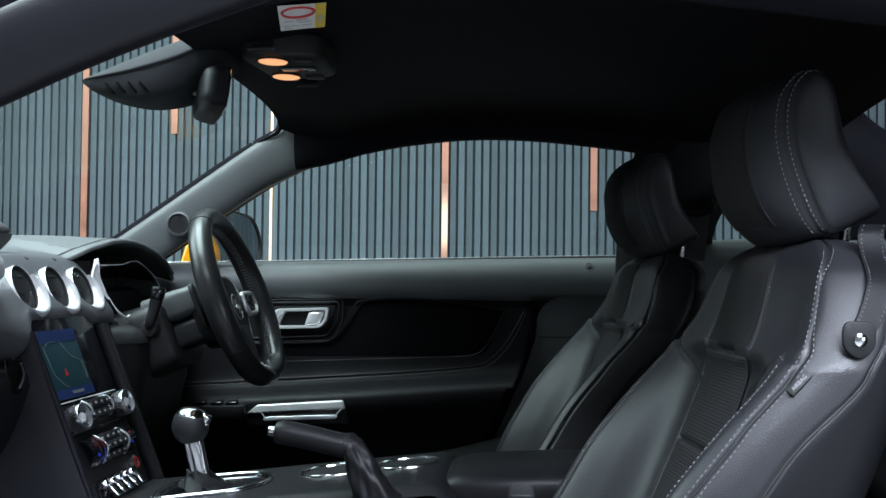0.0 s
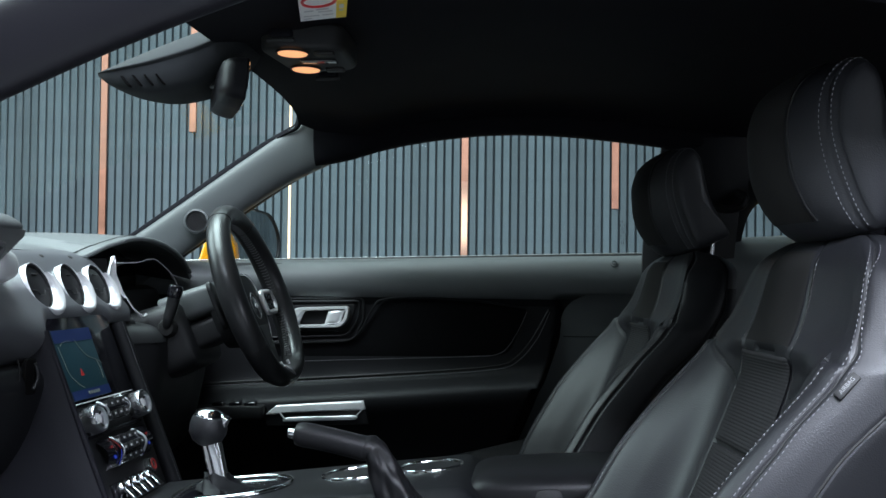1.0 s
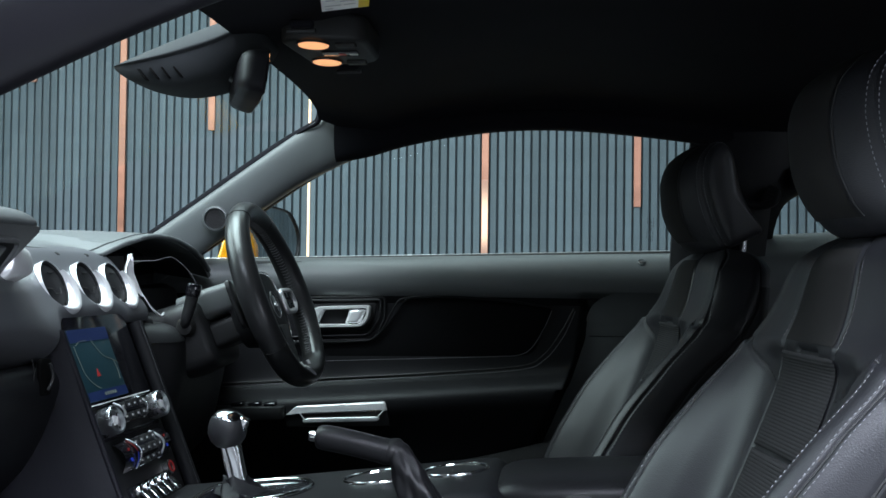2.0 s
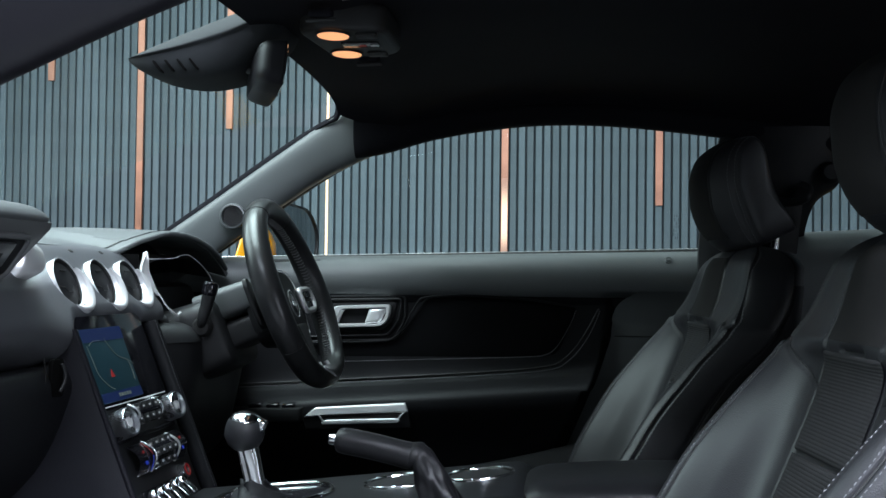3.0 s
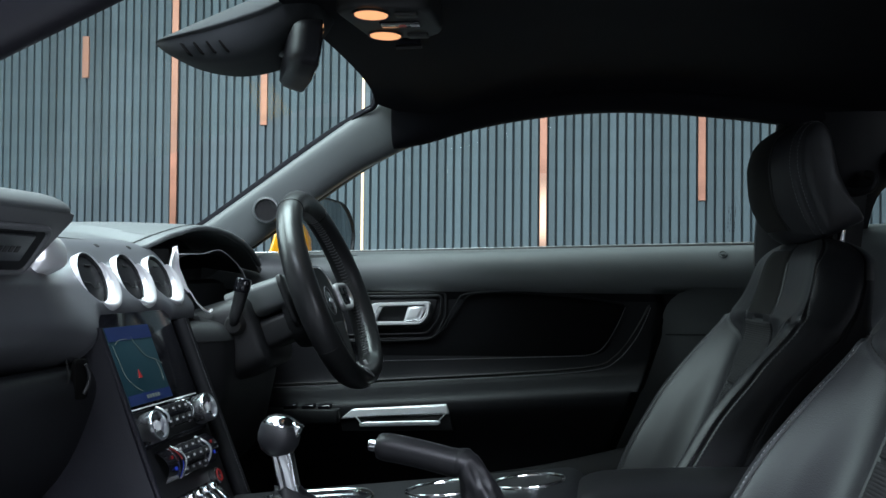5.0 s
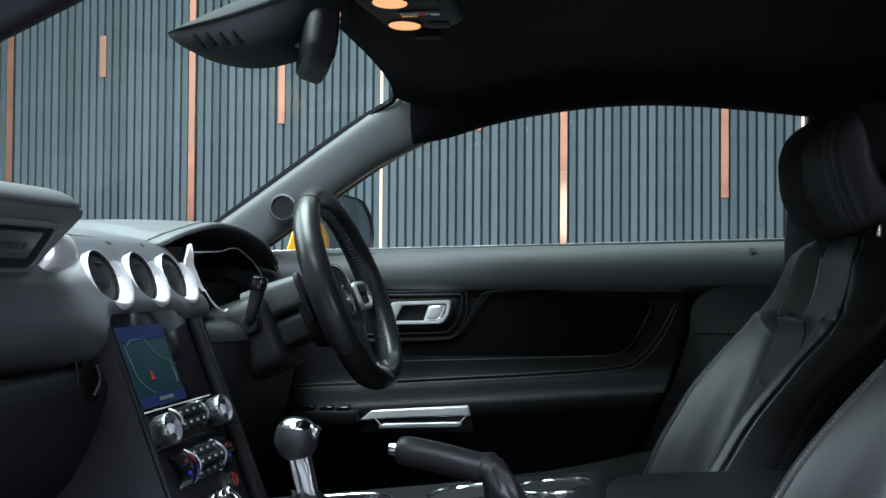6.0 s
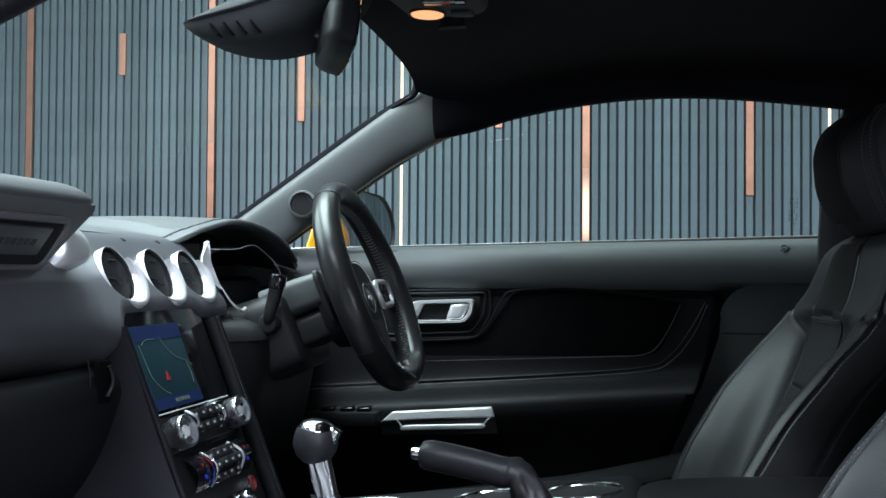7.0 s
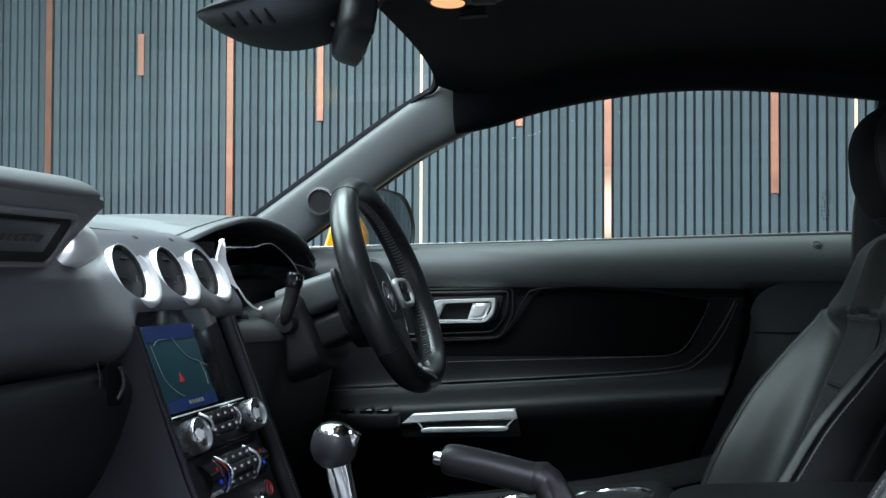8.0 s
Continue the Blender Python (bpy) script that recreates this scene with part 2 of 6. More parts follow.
def tube(path, r, seg=12, closed=False, bm=None, squash=1.0, side=(0, 0, 1)):
    """A tube along path; r is a radius or one for each point."""
    path = [Vector(p) for p in path]
    n = len(path)
    rs = r if isinstance(r, (list, tuple)) else [r] * n
    rings, up = [], Vector(side)
    for i, p in enumerate(path):
        a = path[(i - 1) % n] if closed or i else path[0]
        b = path[(i + 1) % n] if closed or i < n - 1 else path[-1]
        d = (b - a).normalized()
        x = d.cross(up)
        x = x.normalized() if x.length > 1e-4 else d.orthogonal().normalized()
        up = x.cross(d).normalized()
        rings.append([p + rs[i] * (math.cos(t) * x + squash * math.sin(t) * up) for t in (2 * math.pi * k / seg for k in range(seg))])
    if closed:
        rings.append(rings[0])
        bm = loft(rings, False, bm)
        bmesh.ops.remove_doubles(bm, verts=bm.verts, dist=1e-6)
        return bm
    return loft(rings, True, bm)


def prism(outline, depth, bevel=0.0, seg=2, bm=None):
    """A slab: a flat outline of 3D points pushed out by the vector depth, its rims rounded."""
    own = bm is None
    b = bmesh.new()
    low = [b.verts.new(p) for p in outline]
    high = [b.verts.new(Vector(p) + Vector(depth)) for p in outline]
    n = len(low)
    b.faces.new(low)
    b.faces.new(high[::-1])
    for i in range(n):
        b.faces.new((low[i], high[i], high[(i + 1) % n], low[(i + 1) % n]))
    bmesh.ops.recalc_face_normals(b, faces=b.faces)
    if bevel:
        rim = [e for e in b.edges if (e.verts[0] in low) == (e.verts[1] in low)]
        bmesh.ops.bevel(b, geom=rim, offset=bevel, segments=seg, affect="EDGES", profile=0.5)
    if own:
        return b
    join(bm, b)
    return bm


def join(bm, other):
    me = bpy.data.meshes.new("tmp")
    other.to_mesh(me)
    other.free()
    bm.from_mesh(me)
    bpy.data.meshes.remove(me)
    return bm


def block(center, size, bevel=0.003, turn=None, seg=2, bm=None):
    b = bmesh.new()
    bmesh.ops.create_cube(b, size=1.0)
    bmesh.ops.scale(b, vec=size, verts=b.verts)
    if bevel:
        bmesh.ops.bevel(b, geom=list(b.edges), offset=bevel, segments=seg, affect="EDGES", profile=0.5)
    m = Matrix.Translation(center) @ (turn.to_4x4() if turn is not None else Matrix())
    bmesh.ops.transform(b, matrix=m, verts=b.verts)
    return b if bm is None else join(bm, b)


def lathe(profile, m, seg=32, bm=None, closed=False):
    """Turns rows of (radius, height) round the z axis of the pose m."""
    rings = [[m @ Vector((r * math.cos(t), r * math.sin(t), h)) for t in (2 * math.pi * k / seg for k in range(seg))] for r, h in profile]
    if closed:
        rings.append(rings[0])
    bm = loft(rings, not closed, bm)
    if closed:
        bmesh.ops.remove_doubles(bm, verts=bm.verts, dist=1e-7)
    return bm


def facing(center, normal, up=(0, 0, 1)):
    """A pose whose z axis is normal and whose y axis leans to up."""
    z = Vector(normal).normalized()
    x = Vector(up).cross(z).normalized()
    y = z.cross(x)
    m = Matrix((x, y, z)).transposed().to_4x4()
    m.translation = center
    return m


def rounded(pts, r, n=4):
    """A flat outline with its corners rounded by r."""
    pts = [Vector(p) for p in pts]
    out, k = [], len(pts)
    for i in range(k):
        a, b, c = pts[i - 1], pts[i], pts[(i + 1) % k]
        ra = min(r, 0.45 * (a - b).length, 0.45 * (c - b).length)
        p, q = b + (a - b).normalized() * ra, b + (c - b).normalized() * ra
        for s in range(n + 1):
            t = s / n
            out.append((1 - t) ** 2 * p + 2 * t * (1 - t) * b + t * t * q)
    return out


def resample(path, step):
    path = [Vector(p) for p in path]
    out, carry = [path[0].copy()], 0.0
    for a, b in zip(path, path[1:]):
        d = (b - a).length
        s = step - carry
        while s <= d:
            out.append(a + (b - a) * (s / d))
            s += step
        carry = d - (s - step)
    return out


def stitches(path, pitch=0.0062, fill=0.66, r=0.0007, bm=None):
    """Short thread stitches along a path, each a little six-sided bead."""
    bm = bm or bmesh.new()
    pts = resample(path, pitch)
    for a, b in zip(pts, pts[1:]):
        d = (b - a).normalized()
        x = d.orthogonal().normalized()
        y = d.cross(x)
        e = a + (b - a) * fill
        ends = [bm.verts.new(a), bm.verts.new(e)]
        ring = [[bm.verts.new(a + (e - a) * f + r * (math.cos(t) * x + math.sin(t) * y)) for t in (0, 1.571, 3.1416, 4.712)]
                for f in (0.18, 0.82)]
        for i in range(4):
            j = (i + 1) % 4
            bm.faces.new((ends[0], ring[0][j], ring[0][i]))
            bm.faces.new((ends[1], ring[1][i], ring[1][j]))
            bm.faces.new((ring[0][i], ring[0][j], ring[1][j], ring[1][i]))
    return bm


def at_y(y, pts):
    return [Vector((x, y, z)) for x, z in pts]


# ---- the studio ----
def plain_wall(name, center, size, mat, label):
    ob = part(name, block(center, size, 0), mat, smooth=0)
    return tagged(ob, label, "wall", kind="structure")


ground = part("ground", block((0, -1, -0.11), (13, 10.6, 0.2), 0), CONCRETE, smooth=0)
tagged(ground, "smooth pale grey studio floor", "floor", kind="structure")
# unseen wall, paler than the others so that it throws fill into the cabin
plain_wall("wall_south", (0, -6.2, 1.7), (13, 0.2, 3.8), BOUNCEWALL, "unseen studio wall, made pale to bounce fill")
plain_wall("wall_west", (-6.4, -1, 1.7), (0.2, 10.2, 3.8), PAINT, "dark grey painted studio wall")
plain_wall("wall_east", (6.4, -1, 1.7), (0.2, 10.2, 3.8), PAINT, "dark grey painted studio wall")
ceiling = part("ceiling", block((0, -1, 3.72), (13, 10.6, 0.2), 0), PAINT, smooth=0)
tagged(ceiling, "dark painted studio ceiling", "ceiling", kind="structure")
WALL_Y = 4.01
wall_north = plain_wall("wall_north", (0, WALL_Y + 0.12, 1.7), (13, 0.2, 3.8), FELT, "dark felt wall clad in vertical blue-grey slats with copper strips")


def copper_strip(x, low, high, width, mat, label):
    ob = part("copper_strip", block((x, WALL_Y - 0.004, (low + high) / 2), (width, 0.016, high - low), 0.0015, seg=1), mat, smooth=0)
    return tagged(ob, label, "wall strip", "strips on the slatted wall")


FULL = "tall copper metal strip set between dark wall slats"
SHORT = "short copper metal strip set between dark wall slats"
PITCH = 0.0427
SLAT_X = 0.177
for slot, low, high, tag in ((-69, 0.02, 3.3, FULL), (-56.6, 1.845, 2.065, SHORT), (-45, 0.02, 3.3, FULL), (-33.7, 1.585, 2.45, SHORT),
                             (-10, 1.535, 2.6, SHORT), (0, 0.02, 3.3, FULL), (18, 1.195, 2.6, SHORT)):
    copper_strip(SLAT_X + slot * PITCH, low, high, 0.036, COPPER, tag)
for slot in (-21.45, 26.45):
    copper_strip(SLAT_X + slot * PITCH, 0.02, 3.3, 0.0105, LED, "thin warm glowing light strip between wall slats")
# a glowing stretch in one of the strips
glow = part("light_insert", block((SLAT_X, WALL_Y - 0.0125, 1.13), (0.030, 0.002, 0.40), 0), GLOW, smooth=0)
tagged(glow, "warm glowing stretch of a copper wall strip", "wall light")


# ---- the car's shell ----
car = thing("car_body", (0.3, 0, 0.1), "cabin shell of a yellow two-door coupe with a black headliner", "car")
ARC = [(0.02, 1.022), (0.117, 1.064), (0.215, 1.099), (0.288, 1.115), (0.409, 1.128), (0.53, 1.130), (0.65, 1.124), (0.793, 1.107),
       (0.95, 1.085), (1.12, 1.05)]


def arc(x):
    return table(ARC, x)


def liner(u, v):
    y = -0.62 + 1.24 * u
    s = 1 - (y / 0.62) ** 2
    x0 = 0.035 + 0.02 * s
    x1 = 1.16 + 0.045 * s
    x = x0 + (x1 - x0) * v
    z = arc(x) + 0.03 + (0.072 + 0.022 * v) * s ** 0.6
    z = max(z, 0) + 0.075 * max(0, 1 - v / 0.16) ** 1.6 * (1 - s * 0.75) + 0.022 * max(0, 1 - v / 0.12)
    return Vector((x, y, z))


part("headliner", plate(liner, 48, 60, (0, 0, 0.012)), HEADLINER, car)
part("roof_panel", grid(lambda u, v: liner(u, v) + Vector((0, (u - 0.5) * 0.10, 0.035)), 48, 60), YELLOW, car, "yellow painted roof skin")


def pillar_ring(c, along, wide, deep, n=28):
    """A rounded section across the path, wide in the plane of the side window, deep across the car."""
    d = Vector(along).normalized()
    w = d.cross(Vector((0, 1, 0))).normalized()
    t = w.cross(d).normalized()
    out = []
    for k in range(n):
        a = 2 * math.pi * k / n
        ca, sa = math.cos(a), math.sin(a)
        p = 0.80
        out.append(Vector(c) + w * wide * math.copysign(abs(ca) ** p, ca) + t * deep * math.copysign(abs(sa) ** p, sa))
    return out


def run(points, n=8):
    """Rings along rows of (x, y, z, half width, half depth)."""
    path = spline([p[:3] for p in points], n)
    size = spline([(p[3], p[4], 0) for p in points], n)
    rings = []
    for i, p in enumerate(path):
        a, b = path[max(i - 1, 0)], path[min(i + 1, len(path) - 1)]
        rings.append(pillar_ring(p, b - a, size[i].x, size[i].y))
    return rings


A_ROWS = [(-0.50, 0.735, 0.765, 0.050, 0.03), (-0.29, 0.70, 0.897, 0.048, 0.026), (-0.065, 0.675, 1.047, 0.0475, 0.024),
          (0.035, 0.655, 1.102, 0.053, 0.022), (0.090, 0.640, 1.126, 0.055, 0.020)]
RAIL_ROWS = [(0.070, 0.642, 1.120, 0.053, 0.020), (0.13, 0.632, 1.122, 0.045, 0.022), (0.215, 0.626, 1.134, 0.034, 0.022), (0.32, 0.622, 1.145, 0.026, 0.022),
             (0.45, 0.62, 1.155, 0.024, 0.022), (0.60, 0.62, 1.152, 0.024, 0.022), (0.80, 0.62, 1.130, 0.024, 0.022), (0.98, 0.62, 1.104, 0.025, 0.022),
             (1.20, 0.60, 1.06, 0.03, 0.022)]
# lower edge of the open door frame on the near side
FRAME_EDGE = [(-0.40, 0.775), (-0.25, 0.852), (-0.10, 0.922), (0.0, 0.968), (0.058, 0.994), (0.112, 1.018), (0.166, 1.040), (0.236, 1.066), (0.35, 1.104), (0.50, 1.138), (0.65, 1.146), (0.80, 1.138), (1.0, 1.11)]
for side in (1, -1):
    # near pillar takes the black trim; its shade is put into the colour
    a_pillar = part("a_pillar", loft(run([(x, y * side, z, a, b) for x, y, z, a, b in A_ROWS])), PILLAR if side > 0 else LOWTRIM, car, "windscreen pillar trim, grey; near side darkened for shade")
    part("roof_rail", loft(run([(x, y * side, z, a, b) for x, y, z, a, b in RAIL_ROWS])), HEADLINER, car, "black cloth roof rail")
    part("pillar_seal", loft(run([(x - 0.0055, (y + 0.010) * side, z + 0.0085, 0.0505, 0.014) for x, y, z, a, b in A_ROWS])), HEADLINER, car, "black windscreen seal")
    if side > 0:
        outer = loft(run([(x, (y + 0.045) * side, z, 0.044, 0.020) for x, y, z, a, b in A_ROWS]))
    else:
        outer = loft(run([(x, -0.738, z + 0.038, 0.041, 0.024) for x, z in FRAME_EDGE], 5))
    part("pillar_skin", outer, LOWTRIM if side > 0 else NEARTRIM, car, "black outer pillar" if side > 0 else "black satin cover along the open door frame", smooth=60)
    if side > 0:
        gm = facing((-0.193, 0.650, 0.949), (0.12, -1, 0.05))
        grille = part("tweeter_ring", lathe([(0.025, -0.03), (0.0275, -0.006), (0.0258, 0.0), (0.0225, 0.001), (0.0215, -0.004), (0.020, -0.03)], gm, 40, None, True),
                      PILLAR, a_pillar, "round tweeter pod")
        part("tweeter_cone", lathe([(0.0218, -0.014), (0.0218, -0.012), (0.0, -0.012)], gm, 32), RUBBER, a_pillar)
        mesh = bmesh.new()
        for i in range(-5, 6):
            for j in range(-6, 7):
                px, py = i * 0.0046 + (j % 2) * 0.0023, j * 0.0040
                if px * px + py * py < 0.0205 ** 2:
                    lathe([(0.0024, -0.0005), (0.0024, 0.0006), (0.00195, 0.0006), (0.00195, -0.0005)], gm @ Matrix.Translation((px, py, -0.002)), 6, mesh, True)
        part("tweeter_mesh", mesh, PLASTIC, a_pillar, "black honeycomb tweeter mesh")

    corner = rounded([Vector((x, 0.652 * side, z)) for x, z in ((0.005, 1.225), (0.026, 1.178), (0.010, 1.141), (0.060, 1.120), (0.090, 1.150), (0.075, 1.225))], 0.022, 8)
    part("screen_corner", prism(corner, (0, 0.016 * side, 0), 0.004), HEADLINER, car, "black rounded corner of the windscreen surround", smooth=50)

    turn_in = spline([(0.040, 0.628 * side, 1.200), (0.0385, 0.628 * side, 1.180), (0.036, 0.628 * side, 1.163), (0.028, 0.630 * side, 1.148), (0.008, 0.638 * side, 1.1395), (-0.018, 0.652 * side, 1.1290)], 6)
    part("corner_seal", tube(turn_in, [0.006] * 12 + [0.0058 - 0.00022 * k for k in range(len(turn_in) - 12)], 10), HEADLINER, car, "black seal turning round the windscreen corner")

# windscreen from the dash's front to the roof's header
def screen_point(u, v):
    y = -0.66 + 1.32 * u
    s = 1 - (y / 0.66) ** 2
    base = Vector((-0.86 - 0.10 * s, y * 1.10, 0.86 + 0.03 * s))
    top = Vector((0.045 + 0.01 * s, y * 0.95, 1.185 + 0.035 * s))
    return base.lerp(top, v) + Vector((-0.02, 0, 0.035)) * math.sin(math.pi * v)


glass = part("windscreen", grid(screen_point, 24, 24), WINDSCREEN, car, "clear raked windscreen")
glass.visible_shadow = False

# window pillar, quarter trim and rear of the cabin on the far side and the near side
for side in (1, -1):
    front = [(0.765, 0.70, 0.30), (0.765, 0.69, 0.88), (0.785, 0.645, 1.02), (0.80, 0.63, 1.125)]
    rear = [(0.93, 0.68, 0.30), (0.962, 0.66, 0.90), (1.026, 0.635, 1.02), (1.085, 0.62, 1.125)]
    def bp(u, v, front=front, rear=rear, side=side):
        a = Vector(spline(front, 10)[round(v * 30)])
        b = Vector(spline(rear, 10)[round(v * 30)])
        p = a.lerp(b, u) + Vector((0.0 if side > 0 else 0.22, 0, 0))
        return Vector((p.x, (p.y - 0.035 * math.sin(math.pi * u) ** 0.7) * side, p.z))
    b_pillar = part("b_pillar", plate(bp, 16, 30, (0, 0.02 * side, 0)), LOWTRIM, car, "black plastic pillar behind the door window")
    if side > 0:
        hook = tube(spline([(0.90, 0.60, 0.985), (0.925, 0.585, 0.978), (0.95, 0.575, 0.985), (0.957, 0.578, 1.003), (0.945, 0.59, 1.012)], 6), 0.008, 10)
        part("belt_guide", hook, LOWTRIM, b_pillar, "black belt guide loop")
        part("belt_webbing", block((0.905, 0.596, 0.80), (0.05, 0.004, 0.36), 0.001, Euler((0, radians(6), 0)).to_matrix()), FABRIC, b_pillar, "black seat belt webbing")
        part("belt_anchor", lathe([(0.0, 0.012), (0.014, 0.012), (0.02, 0.006), (0.022, 0)], facing((1.0, 0.595, 1.035), (0, -1, 0.1)), 20), LOWTRIM, b_pillar)
    def quarter(u, v, side=side):
        # ledge under the quarter window, then the trim below it
        x = (0.94 if side > 0 else 1.16) + 0.62 * u - (0.10 * (1 - u) * min(1, max(0, v - 0.42) / 0.1) if side > 0 else 0)
        prof = spline([(0.70, 0.924), (0.66, 0.916), (0.625, 0.903), (0.592, 0.872), (0.575, 0.80), (0.57, 0.55), (0.57, 0.30)], 5)
        p = prof[round(v * 30)]
        return Vector((x, (p.x - 0.10 * u * u) * side, p.y + 0.035 * u))
    part("quarter_trim", plate(quarter, 24, 30, (0, 0.02 * side, -0.01)), QUARTER, car, "pale grey rear quarter trim panel")
    def cp(u, v, side=side):
        # trim between the quarter window and the rear screen
        lo = Vector((1.12 + 0.40 * u, 0.655 - 0.10 * u, 0.93))
        x = 1.10 + 0.30 * u
        dip = min(1.0, max(0.0, (x - 1.256) / 0.055)) ** 0.75
        hi = Vector((x, 0.63 - 0.05 * u, 1.192 - 0.048 * dip - 0.03 * max(0, u - 0.7)))
        p = lo.lerp(hi, v)
        return Vector((p.x, (p.y - 0.02 * math.sin(math.pi * u) - 0.015 * math.sin(math.pi * v)) * side, p.z))
    part("c_pillar", plate(cp, 40, 20, (0, 0.02 * side, 0)), HEADLINER, car, "grey rear pillar trim")
    q = part("quarter_window", grid(lambda u, v, side=side: Vector((0.96 + 0.28 * u + 0.06 * v, (0.70 - 0.07 * v) * side, 0.92 + 0.19 * v)), 6, 6), WINDOW, car, "small fixed quarter window")
    q.visible_shadow = False
    part("sill", block((0.3, 0.72 * side, 0.28), (1.9, 0.14, 0.16), 0.02), PLASTIC, car, "black door sill cover")
part("rear_screen_frame", loft(run([(1.225, -0.62, 1.205, 0.02, 0.02), (1.27, 0, 1.245, 0.02, 0.02), (1.225, 0.62, 1.205, 0.02, 0.02)])), HEADLINER, car)
part("rear_bulkhead", block((1.72, 0, 0.55), (0.06, 1.3, 0.75), 0.01), PLASTIC, car)
part("parcel_shelf", block((1.55, 0, 0.86), (0.4, 1.16, 0.03), 0.008), CARPET, car)
part("floor_pan", block((0.35, 0, 0.20), (2.6, 1.5, 0.04), 0), CARPET, car, "black carpeted cabin floor")


def sill(x):
    z = 0.398 + 0.15 * x + 0.18 * max(0, x - 0.3) ** 1.5
    return [Vector((x, y, zz)) for y, zz in ((0.642, z - 0.05), (0.634, z - 0.034), (0.636, z - 0.026), (0.644, z - 0.017), (0.660, z - 0.003), (0.674, z), (0.695, z - 0.004), (0.705, z - 0.03), (0.690, z - 0.05))]


# the sill's lit top is put into a lighter copy of the black carpet
part("sill_cover", loft([sill(0.05 + 0.03 * k) for k in range(21)]), LITCARPET, car, "carpeted door sill, lighter for its lit top")
part("sill_side", loft([[Vector((x, y, z)) for y, z in ((0.648, 0.215), (0.648, 0.352 + 0.15 * x), (0.700, 0.352 + 0.15 * x), (0.700, 0.215))] for x in (0.05, 0.35, 0.65)]), CARPET, car)
part("firewall", block((-0.93, 0, 0.55), (0.05, 1.5, 0.66), 0), CARPET, car)


def body_ring(x, wide, low, high, n=40):
    """A rounded cross-section of the car's outside."""
    out = []
    for k in range(n):
        a = 2 * math.pi * k / n
        c, sn = math.copysign(abs(math.cos(a)) ** 0.45, math.cos(a)), math.copysign(abs(math.sin(a)) ** 0.45, math.sin(a))
        out.append(Vector((x, wide * c, (low + high) / 2 + (high - low) / 2 * sn)))
    return out


part("front_body", loft([body_ring(*r) for r in ((-0.97, 0.90, 0.20, 0.83), (-1.3, 0.92, 0.20, 0.82), (-1.8, 0.92, 0.20, 0.78), (-2.2, 0.88, 0.20, 0.72), (-2.38, 0.80, 0.24, 0.64), (-2.42, 0.70, 0.30, 0.56))]), YELLOW, car, "yellow painted wings and nose")
part("bonnet", plate(lambda u, v: Vector((-2.30 + 1.36 * v, (-0.74 + 1.48 * u) * (0.94 + 0.06 * v), 0.715 + 0.145 * v ** 0.7 + 0.03 * math.sin(math.pi * u))), 20, 14, (0, 0, -0.02)), YELLOW, car, "yellow painted bonnet")
part("rear_body", loft([body_ring(*r) for r in ((1.76, 0.90, 0.22, 0.93), (2.0, 0.91, 0.22, 0.95), (2.3, 0.86, 0.24, 0.92), (2.40, 0.80, 0.28, 0.86), (2.43, 0.70, 0.34, 0.78))]), YELLOW, car, "yellow painted tail")
for side in (1, -1):
    def quarter_skin(u, v, side=side):
        x = (0.86 if side > 0 else 1.22) + (0.92 if side > 0 else 0.56) * u
        return Vector((x, (0.86 + 0.04 * math.sin(math.pi * min(1, v * 1.1)) - 0.03 * v) * side, 0.22 + 0.70 * v))
    part("quarter_panel", plate(quarter_skin, 14, 12, (0, -0.015 * side, 0)), YELLOW, car, "yellow painted rear wing")
    for x in (-1.48, 1.40):
        wm = facing((x, 0.83 * side, 0.335), (0, side, 0))
        wheel_hub = part("wheel", lathe([(0.0, 0.05), (0.05, 0.05), (0.06, 0.03), (0.06, -0.05), (0.0, -0.05)], wm, 24), GLOSS, car, "dark alloy road wheel")
        part("tyre", lathe([(0.245, -0.11), (0.33, -0.11), (0.345, -0.085), (0.345, 0.085), (0.33, 0.11), (0.245, 0.11)], wm, 48, None, True), RUBBER, wheel_hub, "black rubber tyre")
        rim_bm = lathe([(0.225, -0.10), (0.248, -0.10), (0.248, 0.10), (0.225, 0.10)], wm, 40, None, True)
        for k in range(10):
            t = 2 * math.pi * k / 10
            block(wm @ Vector((0.14 * math.cos(t), 0.14 * math.sin(t), 0.055)), (0.19, 0.03, 0.03), 0.004, (wm.to_3x3() @ Matrix.Rotation(t, 3, "Z")), bm=rim_bm)
        part("rim", rim_bm, GLOSS, wheel_hub, "dark spoked rim")
rs = part("rear_screen", grid(lambda u, v: Vector((1.26 + 0.6 * v, -0.60 + 1.2 * u, 1.225 - 0.28 * v)), 8, 8), WINDOW, car, "rear screen with heater lines")
rs.visible_shadow = False
lines = bmesh.new()
for k in range(9):
    v = 0.08 + 0.1 * k
    tube([(1.26 + 0.6 * v, -0.57, 1.222 - 0.28 * v), (1.26 + 0.6 * v, 0.57, 1.222 - 0.28 * v)], 0.0008, 4, bm=lines)
part("heater_lines", lines, RUBBER, rs, "thin dark heater lines")

# rear bench
bench = thing("rear_bench", (1.2, 0, 0.22), "black leather rear bench seat", "seat")
for y in (-0.29, 0.29):
    part("backrest", block((1.30, y, 0.64), (0.14, 0.5, 0.44), 0.05, Euler((0, radians(18), 0)).to_matrix(), 4), LEATHER, bench)
    part("cushion", block((1.06, y, 0.38), (0.44, 0.5, 0.14), 0.05, seg=4), LEATHER, bench)
part("base", block((1.1, 0, 0.265), (0.5, 1.0, 0.09), 0.01), CARPET, bench)


